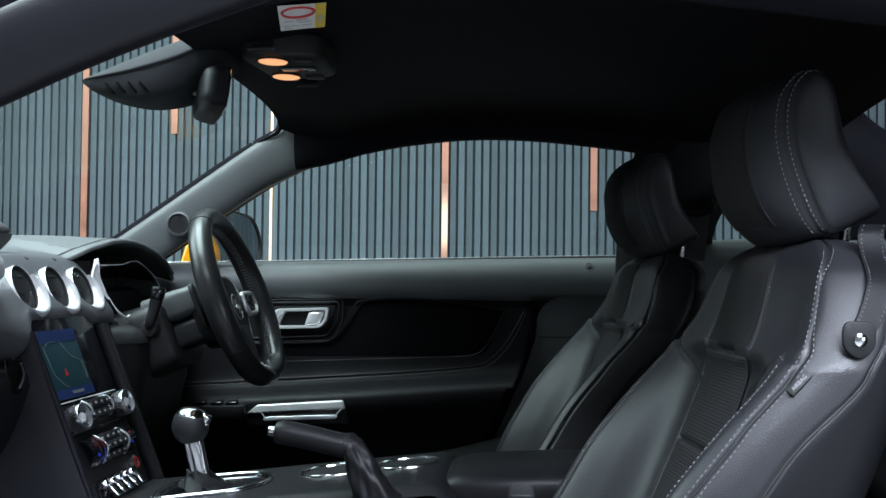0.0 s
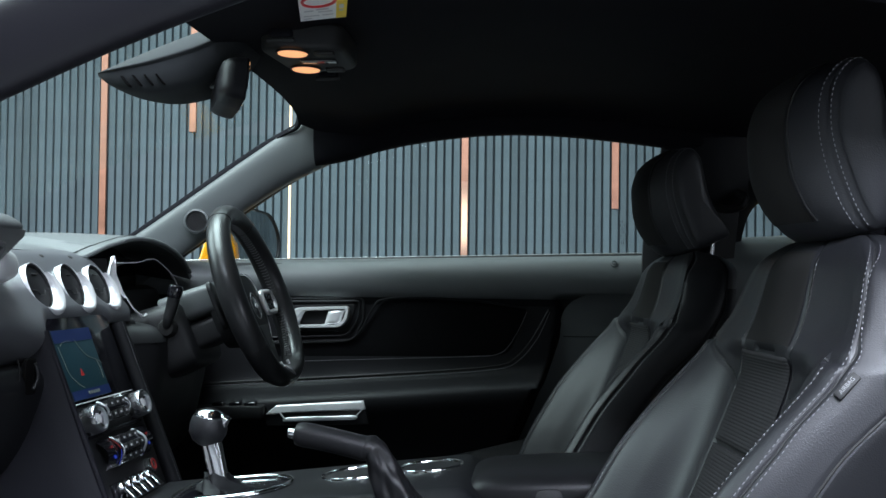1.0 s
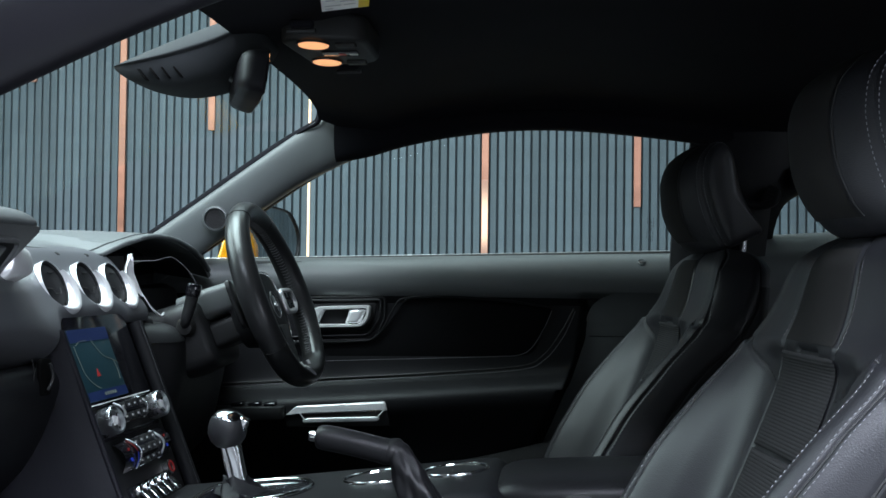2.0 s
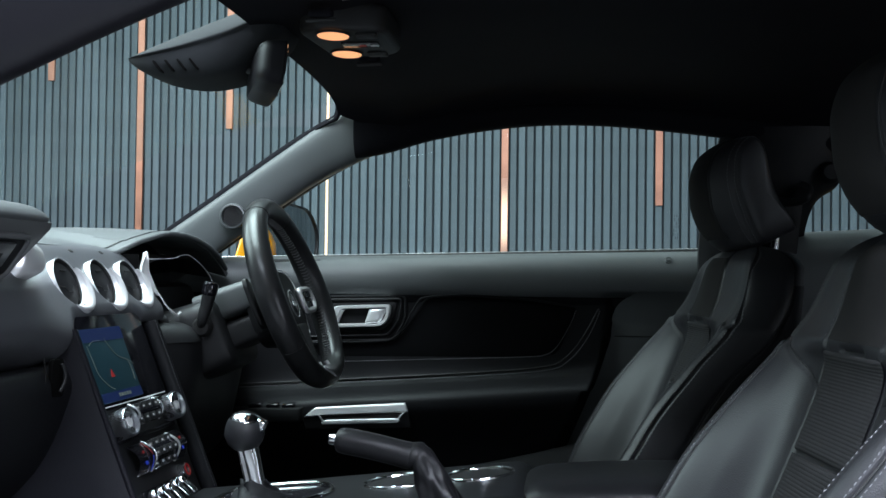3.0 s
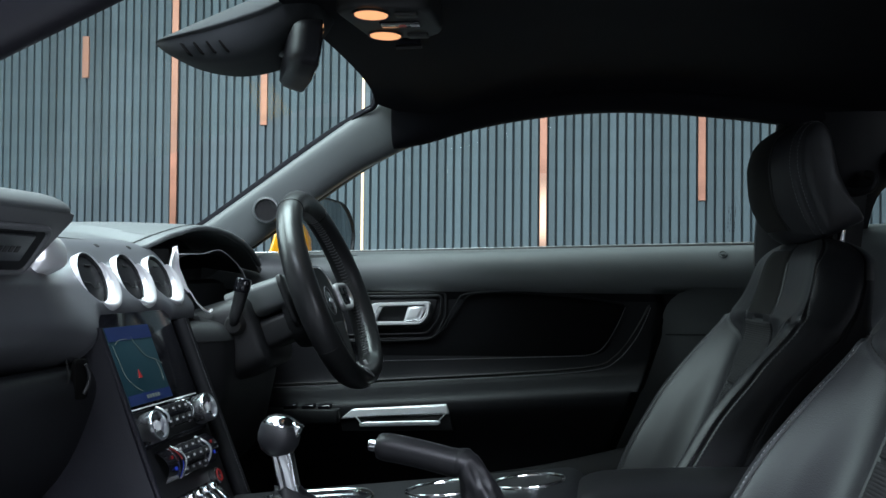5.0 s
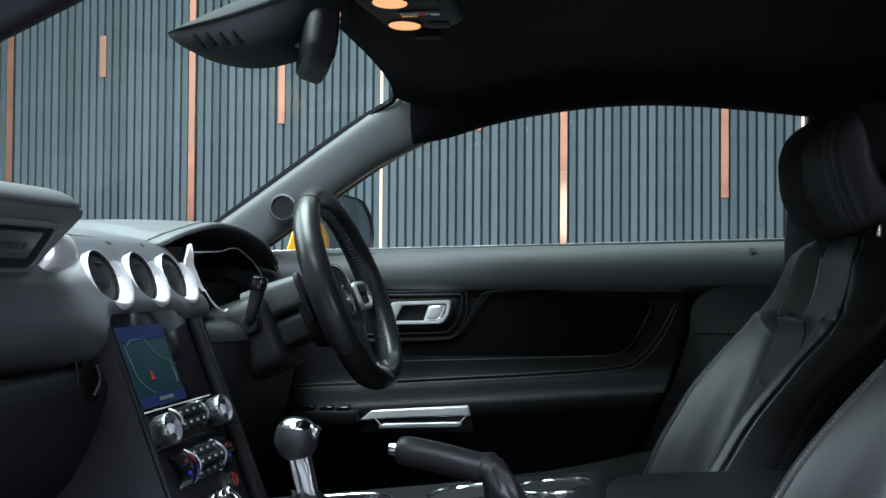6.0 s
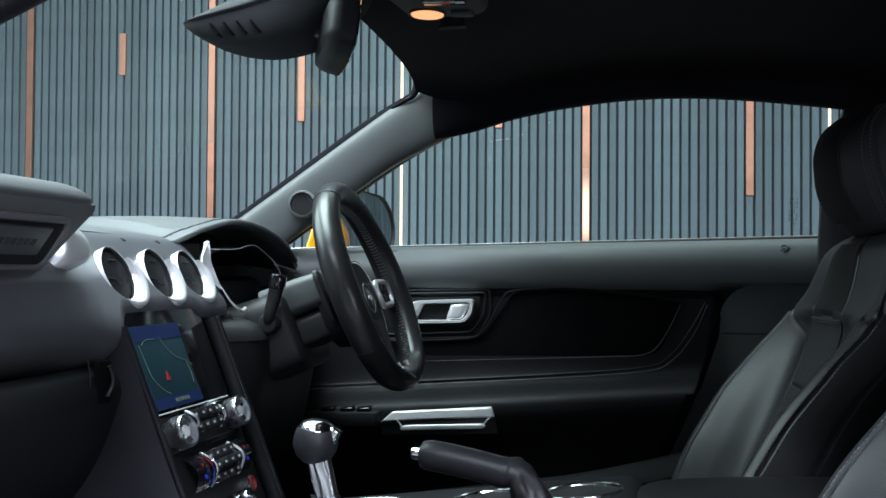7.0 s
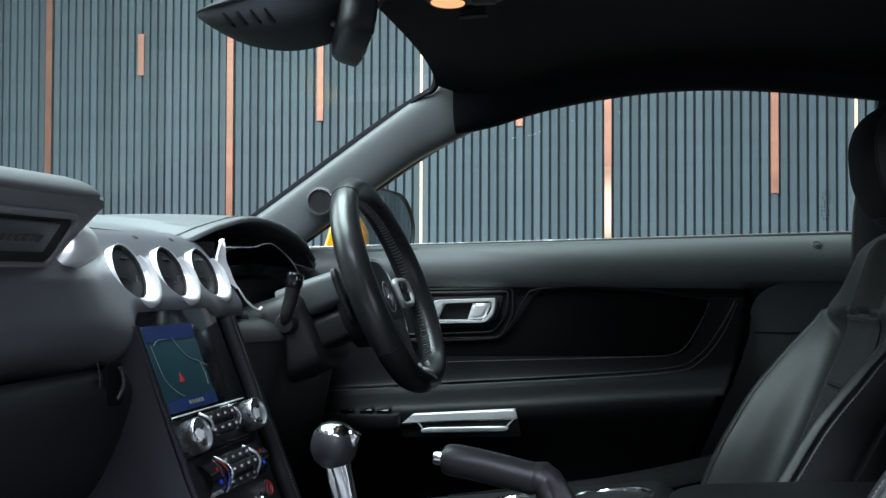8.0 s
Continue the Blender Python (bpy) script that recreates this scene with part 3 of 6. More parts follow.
# ---- driver's door ----
door = thing("driver_door", (0.2, 0.78, 0.25), "closed coupe door with charcoal vinyl top, black suede insert and silver handle", "car door")
DOOR_Y = [(0.30, 0.715), (0.44, 0.700), (0.50, 0.680), (0.545, 0.654), (0.566, 0.650), (0.580, 0.655), (0.590, 0.670), (0.598, 0.689), (0.610, 0.707), (0.64, 0.720),
          (0.76, 0.728), (0.776, 0.7275), (0.790, 0.7205), (0.802, 0.7135), (0.816, 0.7095), (0.832, 0.7105), (0.847, 0.717), (0.860, 0.730), (0.868, 0.750), (0.871, 0.772)]
DOOR_ROWS = spline([(y, z, 0) for z, y in DOOR_Y], 4)


def belt(x):
    """Height of the door's top edge."""
    return 0.866 + (x + 0.10) * 0.0265


def door_skin(u, v):
    p = DOOR_ROWS[round(v * (len(DOOR_ROWS) - 1))]
    z = p.y + (belt(0.0) - 0.870) + (0.0 if p.y < 0.8 else 0.0)
    rear = 0.775 if z > 0.80 else 0.775 - 0.05 * min(1, (0.80 - z) / 0.1)
    x = -0.42 + (rear + 0.42) * u
    if z > 0.80:
        z += (belt(x) - belt(0.0)) * (z - 0.80) / 0.08
    y = p.x
    z += 0.07 * (x - 0.15) * table([(0.44, 0.0), (0.54, 1.0), (0.62, 1.0), (0.67, 0.0)], z)
    # the armrest's bulge dies away to the rear and the front
    if z < 0.80:
        edge = table([(0.30, 0.50), (0.48, 0.511), (0.59, 0.556), (0.66, 0.586), (0.72, 0.606), (0.756, 0.604), (0.80, 0.59)], z)
        k = min(1, max(0, (edge - x) / (0.018 if z > 0.60 else 0.030)))
        y = y + (0.745 - y) * (1 - k * k * (3 - 2 * k)) * min(1, (0.80 - z) / 0.012)
    return Vector((x, y, z))


ROWS = len(DOOR_ROWS) - 1
CUT = 48
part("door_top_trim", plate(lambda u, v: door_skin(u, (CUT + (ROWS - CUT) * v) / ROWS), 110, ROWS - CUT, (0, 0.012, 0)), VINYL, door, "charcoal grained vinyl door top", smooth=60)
# black lower trim; shade under the vinyl top is also in its colour
part("door_low_trim", plate(lambda u, v: door_skin(u, CUT * v / ROWS), 440, CUT, (0, 0.012, 0)), LOWTRIM, door, "black soft door trim and armrest, partly darkened for shade", smooth=60)
part("window_seal", loft(run([(x, 0.782, belt(x) - 0.002, 0.005, 0.010) for x in (-0.30, 0.0, 0.25, 0.5, 0.775)], 3)), RUBBER, door, "black window seal")
part("chrome_beltline", tube([(x, 0.797, belt(x) + 0.0045) for x in (-0.30, 0.0, 0.25, 0.5, 0.80)], 0.0011, 6), SILVER, door, "thin bright beltline trim")
part("outer_skin", block((0.2, 0.845, 0.55), (1.25, 0.05, 0.62), 0.02), YELLOW, door, "yellow painted door skin")
part("inner_panel", block((0.2, 0.800, 0.55), (1.25, 0.02, 0.60), 0.005), PLASTIC, door, "black inner door panel")
pane = part("door_window", grid(lambda u, v: Vector((-0.24 + 1.08 * u + (0.10 - 0.12 * u) * v, 0.79 - 0.125 * v, belt(0.3) - 0.01 + 0.27 * v)), 6, 6), WINDOW, door, "clear raised side window")
pane.visible_shadow = False
marks = bmesh.new()
for i in range(4):
    for j in range(7):
        if (i * 3 + j * 5) % 4:
            h = 0.003 + 0.002 * ((i + j) % 3)
            block((0.722 + i * 0.0042, 0.769 - 0.028 * (j / 7), 0.915 + j * 0.0075), (0.0012, 0.0006, h), 0, bm=marks)
part("window_marking", marks, INK, pane, "small unreadable etched window marking")

# rear field of the trim beyond the armrest
FIELD_Y = [(0.40, 0.7360), (0.70, 0.7360), (0.735, 0.7345), (0.765, 0.729), (0.785, 0.7228), (0.803, 0.7134)]
FIELD_X = [(p.x, p.y) for p in spline([(0.40, 0.488, 0), (0.482, 0.500, 0), (0.592, 0.546, 0), (0.662, 0.574, 0), (0.722, 0.590, 0), (0.755, 0.597, 0), (0.778, 0.610, 0), (0.793, 0.631, 0), (0.803, 0.660, 0)], 6)]


def rear_skin(u, v):
    z = 0.40 + 0.403 * v
    left, right = table(FIELD_X, z), 0.775 - 0.075 * max(0, (0.60 - z) / 0.2)
    return Vector((left + (right - left) * u, table(FIELD_Y, z), z))


part("rear_field", plate(rear_skin, 12, 60, (0, 0.004, 0)), VINYL, door, "charcoal vinyl rear field of the door trim", smooth=60)

part("field_seam", tube(spline([(0.600, 0.7352, 0.709), (0.66, 0.7352, 0.7092), (0.70, 0.7352, 0.7095), (0.772, 0.7352, 0.7095)], 4), 0.0012, 6), RUBBER, door, "dark seam across the rear field")

# rear shut face behind the trim
part("shut_face", block((0.70, 0.755, 0.60), (0.13, 0.03, 0.42), 0.01), VINYL, door, "charcoal rear edge of the door trim")

# padded suede insert with its piped rim
INSERT = rounded(at_y(0.722, [(0.210, 0.785), (0.300, 0.789), (0.420, 0.782), (0.525, 0.768), (0.484, 0.672), (0.455, 0.662), (0.220, 0.651), (-0.06, 0.642),
                              (-0.06, 0.690), (0.120, 0.693), (0.152, 0.704)]), 0.016, 5)
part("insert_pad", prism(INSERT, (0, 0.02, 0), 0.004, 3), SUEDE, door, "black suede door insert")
part("insert_piping", tube([p + Vector((0, 0.001, 0)) for p in INSERT[:20]], 0.0020, 8), LOWTRIM, door)
upper = spline(at_y(0.7170, [(-0.08, 0.6835), (0.04, 0.6875), (0.10, 0.6905), (0.135, 0.695), (0.158, 0.716), (0.186, 0.766), (0.208, 0.7845), (0.30, 0.790), (0.42, 0.783), (0.49, 0.773)]), 8)
part("insert_rim", tube(upper, 0.0020, 8), LOWTRIM, door, "raised rim round the suede insert")
sew = stitches(spline(at_y(0.7195, [(0.03, 0.6465), (0.22, 0.655), (0.40, 0.663), (0.455, 0.668), (0.480, 0.684), (0.505, 0.725), (0.522, 0.764)]), 10), 0.0052, 0.6, 0.00075)
part("insert_stitching", sew, THREAD_DIM, door, "grey thread stitching")
sew = stitches(spline([(-0.25, 0.704, 0.584), (-0.17, 0.704, 0.590), (0.03, 0.704, 0.604), (0.28, 0.705, 0.621), (0.455, 0.711, 0.637), (0.505, 0.716, 0.657), (0.545, 0.7205, 0.706), (0.572, 0.720, 0.766)], 10), 0.0052, 0.6, 0.00085)
part("trim_stitching", sew, THREAD_DIM, door, "grey thread stitching")
groove = tube(spline([(-0.25, 0.709, 0.590), (-0.15, 0.709, 0.597), (0.04, 0.710, 0.610), (0.28, 0.712, 0.627), (0.452, 0.717, 0.643), (0.500, 0.7235, 0.664), (0.538, 0.727, 0.712), (0.568, 0.727, 0.766)], 8), 0.0022, 6)
part("trim_groove", groove, RUBBER, door)

# handle bowl, frame and lever
for k, (grow, y) in enumerate(((0.022, 0.7235), (0.010, 0.7215))):
    ring = rounded(at_y(y, [(-0.07 - grow, 0.770 + grow * 0.5), (0.150 + grow * 0.6, 0.776 + grow * 0.5), (0.142 + grow, 0.738), (0.118 + grow, 0.712 - grow * 0.8), (-0.07, 0.704 - grow * 0.8)]), 0.012, 4)
    part("handle_surround", tube(ring, 0.0024, 8, True), PLASTIC, door, "stepped black rim round the handle")
bowl = prism(rounded(at_y(0.724, [(-0.03, 0.768), (0.147, 0.774), (0.138, 0.738), (0.116, 0.714), (-0.03, 0.708)]), 0.01, 4), (0, 0.006, 0), 0.002)
handle = part("door_handle", bowl, PLASTIC, door, "black bowl of the door handle")
outer = rounded([Vector((x, 0.7, z)) for x, z in ((0.014, 0.764), (0.136, 0.769), (0.131, 0.738), (0.116, 0.722), (0.002, 0.718), (-0.002, 0.735))], 0.012, 5)
inner = rounded([Vector((x, 0.7, z)) for x, z in ((0.034, 0.757), (0.126, 0.761), (0.1225, 0.742), (0.110, 0.7285), (0.022, 0.7265), (0.024, 0.735))], 0.008, 5)
n = len(outer)
rings = [[p + Vector((0, 0.022, 0)) for p in outer], [p + Vector((0, 0.006, 0)) for p in outer], [p.lerp(q, 0.2) + Vector((0, 0.002, 0)) for p, q in zip(outer, inner)],
         [p.lerp(q, 0.75) + Vector((0, 0.002, 0)) for p, q in zip(outer, inner)], [p + Vector((0, 0.008, 0)) for p in inner], [p + Vector((0, 0.026, 0)) for p in inner]]
part("handle_frame", loft(rings, False), SILVER, handle, "satin silver handle frame", smooth=30)
L_C = [Vector(p) for p in ((0.080, 0.7045, 0.7285), (0.112, 0.7045, 0.7300), (0.1255, 0.7045, 0.7600), (0.089, 0.7045, 0.7585))]


def lever_face(u, v):
    p = L_C[0].lerp(L_C[1], u).lerp(L_C[3].lerp(L_C[2], u), v)
    e = (abs(2 * u - 1) ** 6 + abs(2 * v - 1) ** 6)
    return p + Vector((0, 0.0035 * min(1, e) - 0.003 * math.sin(math.pi * u), 0))


part("lever", plate(lever_face, 16, 14, (0, 0.010, 0)), SILVER, handle, "satin silver pull lever", smooth=60)

# lock button on the vinyl top
lm = facing((0.7080, 0.7242, 0.8682), (0, -1, 0.8))
lock = part("lock_button", lathe([(0.0085, -0.004), (0.0085, 0.0008), (0.0065, 0.0014), (0.0055, 0.0002), (0.004, 0.0002), (0.0035, 0.002), (0.0, 0.0022)], lm, 28), VINYL, door, "round door lock indicator")
# demister slot on the front of the vinyl top
part("demister_slot", prism(rounded([Vector((x, 0.7300 + d, 0.8572 + d)) for x, d in ((-0.16, -0.0045), (-0.022, -0.0045), (-0.022, 0.0045), (-0.16, 0.0045))], 0.003), (0, 0.003, -0.003), 0.0008), RUBBER, door, "demister outlet")

# armrest front, switch panel, silver pull
part("switch_panel", prism(rounded([Vector(p) for p in ((-0.26, 0.632, 0.550), (-0.034, 0.630, 0.556), (-0.034, 0.70, 0.562), (-0.26, 0.70, 0.556))], 0.012), (0, 0, -0.028), 0.004), PLASTIC, door, "black window switch panel")
for x in (-0.135, -0.098, -0.065):
    part("window_switch", block((x, 0.652, 0.559 + 0.02 * (x + 0.1)), (0.026, 0.030, 0.010), 0.003, Euler((radians(8), radians(-6), 0)).to_matrix(), 3), GLOSS, door, "glossy window switch")
grip = [(-0.036, 0.534), (-0.010, 0.557), (0.180, 0.571), (0.190, 0.520), (-0.030, 0.512)]
pull = part("door_pull", prism([Vector((x, 0.648, z)) for x, z in grip], (0, 0.05, 0), 0.004), PLASTIC, door, "black and silver door pull")
band = prism(rounded([Vector((x, 0.643, z)) for x, z in ((-0.034, 0.536), (-0.010, 0.5565), (0.178, 0.570), (0.184, 0.5515), (0.02, 0.5415))], 0.004, 3), (0, 0.012, 0), 0.003, 3)
part("pull_band", band, SILVER, pull, "satin silver upper band")
part("pull_cap", prism(rounded([Vector(p) for p in ((-0.008, 0.644, 0.5565), (0.178, 0.644, 0.5705), (0.176, 0.690, 0.574), (0.0, 0.690, 0.561))], 0.006), (0, 0, -0.004), 0.0015), SILVER, pull, "satin silver grip top")
# no opening here: the slot's shade is a solid black slab
part("pull_slot", prism(rounded([Vector((x, 0.6455, z)) for x, z in ((0.016, 0.5385), (0.166, 0.5485), (0.168, 0.535), (0.012, 0.5265))], 0.004, 3), (0, 0.01, 0), 0.001), RUBBER, pull, "black slab for the shaded finger slot")
part("pull_bar", prism(rounded([Vector((x, 0.642, z)) for x, z in ((0.004, 0.5285), (0.018, 0.5325), (0.158, 0.5395), (0.168, 0.536), (0.162, 0.530), (0.006, 0.522))], 0.003, 3), (0, 0.01, 0), 0.002, 3), SILVER, pull, "satin silver lower bar")
for ends in (((-0.002, 0.543), (0.010, 0.5285)), ((0.176, 0.553), (0.163, 0.5385))):
    part("pull_end", tube([(x, 0.6425, z) for x, z in ends], 0.0016, 6), SILVER, pull, "bright angled end of the slot")
# the tray is a black slab too, shade put into its colour
part("pull_tray", prism(rounded([Vector(p) for p in ((0.05, 0.665, 0.5765), (0.150, 0.665, 0.5835), (0.150, 0.700, 0.5835), (0.05, 0.700, 0.5765))], 0.006), (0, 0, -0.02), 0.001), RUBBER, pull, "black slab for the shaded recess behind the pull")

# ---- door mirror outside the window ----
mirror_out = thing("door_mirror", (-0.2, 0.95, 0.87), "yellow painted door mirror outside the side window", "wing mirror")
M_N = Vector((0.95, -0.31, 0.03)).normalized()
M_M = facing((-0.155, 0.975, 0.928), M_N)


def mirror_loop(grow, lift, k=1.0):
    """The mirror's rounded outline, wider at its outer side, in the plane of the glass."""
    pts = [Vector((x * k, y * k, 0)) for x, y in ((-0.100 - grow, -0.060 - grow), (0.110 + grow, -0.060 - grow), (0.122 + grow, 0.005), (0.080 + grow, 0.055 + grow), (-0.050 - grow, 0.068 + grow), (-0.100 - grow, 0.030))]
    return [M_M @ (p + Vector((0, 0, lift))) for p in rounded(pts, 0.034, 6)]


part("mirror_rim", loft([mirror_loop(0.000, 0.002), mirror_loop(0.0015, 0.008), mirror_loop(0.0055, 0.008), mirror_loop(0.0065, -0.012)], False), PLASTIC, mirror_out, "thin black mirror rim")
part("mirror_glass", prism(mirror_loop(0.0005, 0.004), -M_N * 0.003, 0.0), MIRROR, mirror_out, "mirror glass reflecting the slatted wall")
part("mirror_shell", loft([mirror_loop(0.006, -0.011), mirror_loop(0.006, -0.035), mirror_loop(0.004, -0.060, 0.94), mirror_loop(0.0, -0.085, 0.80), mirror_loop(0.0, -0.100, 0.55), mirror_loop(0.0, -0.104, 0.25)]), YELLOW, mirror_out, "yellow painted mirror shell")
part("mirror_foot", prism([Vector((x, 0.862, z)) for x, z in ((-0.275, 0.845), (-0.254, 0.868), (-0.238, 0.921), (-0.182, 0.936), (-0.166, 0.900), (-0.162, 0.845))], (0, 0.05, 0), 0.010, 3), YELLOW, mirror_out, "yellow mirror foot")


# ---- dashboard ----
dash = thing("dashboard", (-0.45, 0, 0.45), "charcoal double-brow dashboard with satin band and round silver vents", "dashboard")


EDGE = [(-0.70, -0.23, 0.880), (-0.50, -0.25, 0.880), (-0.30, -0.262, 0.876), (-0.18, -0.270, 0.872), (0.10, -0.273, 0.868), (0.17, -0.264, 0.862), (0.20, -0.257, 0.865),
        (0.25, -0.233, 0.886), (0.30, -0.216, 0.899), (0.34, -0.210, 0.904), (0.40, -0.207, 0.903), (0.46, -0.204, 0.897), (0.53, -0.200, 0.883), (0.58, -0.199, 0.867),
        (0.64, -0.205, 0.846), (0.70, -0.215, 0.830)]


def dash_edge(y):
    return table([(e[0], e[1]) for e in EDGE], y), table([(e[0], e[2]) for e in EDGE], y)


def dash_top(u, v):
    """The padded top from the windscreen's foot to its rear edge, arched over the instruments."""
    y = -0.70 + 1.40 * u
    rear, ze = dash_edge(y)
    x = -0.90 + (rear + 0.90) * v
    z = 0.882 * (1 - v) + ze * v + 0.013 * math.sin(math.pi * v ** 1.4) + (0.010 * math.sin(math.pi * min(1, v ** 2.2)) if ze < 0.88 else 0)
    return Vector((x, y, z))


part("dash_pad", plate(dash_top, 180, 60, (-0.004, 0, -0.008)), PADTOP, dash, "charcoal stitched dash pad")
# brow's stitched rear lip over the instruments
ys = [0.175 + 0.025 * k for k in range(20)]
edge = [Vector((dash_edge(y)[0] + 0.002, y, dash_edge(y)[1] - 0.004)) for y in ys]
part("brow_lip", tube(spline(edge, 4), 0.0048, 12), PADTOP, dash, "rounded brow edge")
for off in (0.020, 0.026):
    sewn = [dash_top((0.175 + 0.006 * k + 0.70) / 1.40, 1.0 - off) + Vector((0, 0, 0.0007)) for k in range(66)]
    part("brow_stitching", stitches(sewn, 0.006, 0.6, 0.0005), PADTOP, dash)
seam = [dash_top((0.175 + 0.006 * k + 0.70) / 1.40, 0.977) + Vector((0, 0, 0.0006)) for k in range(66)]
part("brow_seam", tube(seam, 0.0006, 6), RUBBER, dash, "dark sewn seam along the brow")

# satin band that runs across the dash
BAND = [(-0.302, 0.8745), (-0.275, 0.8695), (-0.252, 0.861), (-0.231, 0.841), (-0.207, 0.810), (-0.183, 0.778), (-0.164, 0.750), (-0.160, 0.728), (-0.172, 0.708), (-0.20, 0.698)]
BAND_CURVE = spline([(x, z, 0) for x, z in BAND], 5)


def band_at(y, v):
    """A place on the band: y across the car, v from its top edge to its lower edge, which rises over the screen."""
    c, e = min(1, max(0, (y + 0.195) / 0.095)), min(1, max(0, (y - 0.105) / 0.03))
    low = 0.698 + 0.060 * c * c * (3 - 2 * c) - 0.008 * e * e * (3 - 2 * e)
    k = min(1, max(0, (-y - 0.12) / 0.16))
    k = k * k * (3 - 2 * k)

    def curve(v):
        f = min(max(v, 0), 1) * (len(BAND_CURVE) - 1)
        i = min(int(f), len(BAND_CURVE) - 2)
        return BAND_CURVE[i].lerp(BAND_CURVE[i + 1], f - i)

    v0 = v
    while v > 0.5 and curve(v).y < low:
        v -= 0.004
    p = curve(v)
    x = p.x + k * (0.028 * math.sin(math.pi * min(1, v * 1.1)) - 0.085 * max(0, v - 0.46))
    # over the screen the band rolls under, and what is left of the sheet turns in behind the edge
    roll = 0.014 * c * (min(1, max(0, (low + 0.026 - p.y) / 0.026))) ** 1.6
    return Vector((x - roll - 0.012 * (v0 - v), y, max(p.y, low)))


def band(u, v):
    return band_at(-0.69 + (0.908 + 0.012 * v) * u, v)


# round vents: tilted barrels with a silver crescent on the far lower side
VENT_N = Vector((0.91, 0, 0.42)).normalized()
VENT_Y = (-0.075, 0.045, 0.155)
VENT_SINK = 0.0125


def vent_holes(bm):
    """Round openings through the band, their rims drawn onto the barrels."""
    for y in VENT_Y:
        c = Vector((-0.1935, y, 0.8185))
        inside = {}
        for v in bm.verts:
            d = v.co - c
            flat = d - VENT_N * d.dot(VENT_N)
            if flat.length < 0.0386:
                inside[v] = flat
        bmesh.ops.delete(bm, geom=[f for f in bm.faces if all(v in inside for v in f.verts)], context="FACES")
        for v, flat in inside.items():
            if v.is_valid and flat.length > 1e-6:
                v.co += flat * (0.0386 / flat.length - 1)


part("satin_band", plate(band, 360, 100, (-0.012, 0, -0.004), vent_holes), SATIN, dash, "dark satin grey dash band")

def crescent_lip(m, r0, wide, t0, t1):
    """A rounded silver lip beside the barrel, widest in its middle and running out at both ends."""
    n = 40
    def fn(u, v):
        t = t0 + (t1 - t0) * u
        w = wide * max(0.0, math.sin(math.pi * u)) ** 0.9 + 0.0004
        g = v
        r = r0 + w * g
        h = -0.0035 + 0.0065 * math.sin(math.pi * min(1, g * 0.85 + 0.12)) * min(1, w / wide * 1.3) - (0.014 * max(0, g - 0.82) / 0.18)
        return m @ Vector((r * math.cos(t), r * math.sin(t), h))
    return plate(fn, n, 12, -VENT_N * 0.012)


def dash_slot(y):
    """A small dark block for the shaded notch where a barrel leaves the band."""
    return block((-0.2505, y - 0.020, 0.8600), (0.007, 0.010, 0.003), 0.0015, Euler((0, radians(38), 0)).to_matrix())


for y in VENT_Y:
    c = Vector((-0.1935, y, 0.8185))
    lip = facing(c - VENT_N * 0.0040, VENT_N)
    m = facing(c - VENT_N * VENT_SINK, VENT_N)
    vent = part("air_vent", lathe([(0.0385, -0.075), (0.0392, -0.02), (0.0392, -0.0014), (0.0387, 0.0004), (0.0381, 0.0002), (0.0378, -0.002), (0.0378, -0.02)], m, 56), SILVER, dash, "silver vent barrel")
    part("vent_bezel", crescent_lip(lip, 0.0388, 0.0185, radians(-112), radians(34)), SILVER, vent, "flared silver crescent")
    part("vent_ring", lathe([(0.0377, -0.02), (0.0377, -0.0012), (0.0368, -0.0006), (0.0358, -0.003), (0.0353, -0.02)], m, 48, None, True), PLASTIC, vent, "black inner ring")
    part("vent_core", lathe([(0.0, -0.0022), (0.022, -0.0028), (0.0325, -0.0042), (0.0350, -0.007), (0.0352, -0.02)], m, 40), LOWTRIM, vent, "black turning vent core")
    # silver arcs drawn for the reflection lines low on the barrel's far side
    for r in (0.0356, 0.0366, 0.0375):
        part("vent_step", tube([m @ Vector((r * math.cos(a), r * math.sin(a), -0.0005 + (r - 0.0356) * 2.0)) for a in (radians(-108 + 122 * k / 24) for k in range(25))], [0.0003 + 0.0007 * math.sin(math.pi * k / 24) for k in range(25)], 6), SILVER, vent, "thin silver arc drawn for a reflection in the barrel")
    notch = [m @ Vector((x, y2, -0.0022)) for x, y2 in ((-0.031, -0.004), (-0.012, -0.006), (-0.007, -0.013), (0.010, -0.013), (0.014, -0.005), (0.031, -0.003))]
    part("vent_split", tube(notch, 0.0007, 5), RUBBER, vent, "dark split line")
    part("vent_tab", block(m @ Vector((0.0, 0.020, -0.0015)), (0.018, 0.0022, 0.0022), 0.0007, m.to_3x3()), RUBBER, vent)
    slot = dash_slot(y)
    part("vent_shadow_slot", slot, RUBBER, vent, "dark block for the shaded notch above the barrel")

# flared silver ends beside the near pod and the instruments
NEAR = spline([(-0.186, -0.250, 0.869), (-0.178, -0.250, 0.854), (-0.177, -0.251, 0.837), (-0.183, -0.254, 0.824), (-0.196, -0.262, 0.8165)], 6)
CREST = spline([(-0.197, -0.210, 0.868), (-0.184, -0.205, 0.859), (-0.178, -0.204, 0.845), (-0.179, -0.207, 0.829), (-0.197, -0.222, 0.8155)], 6)


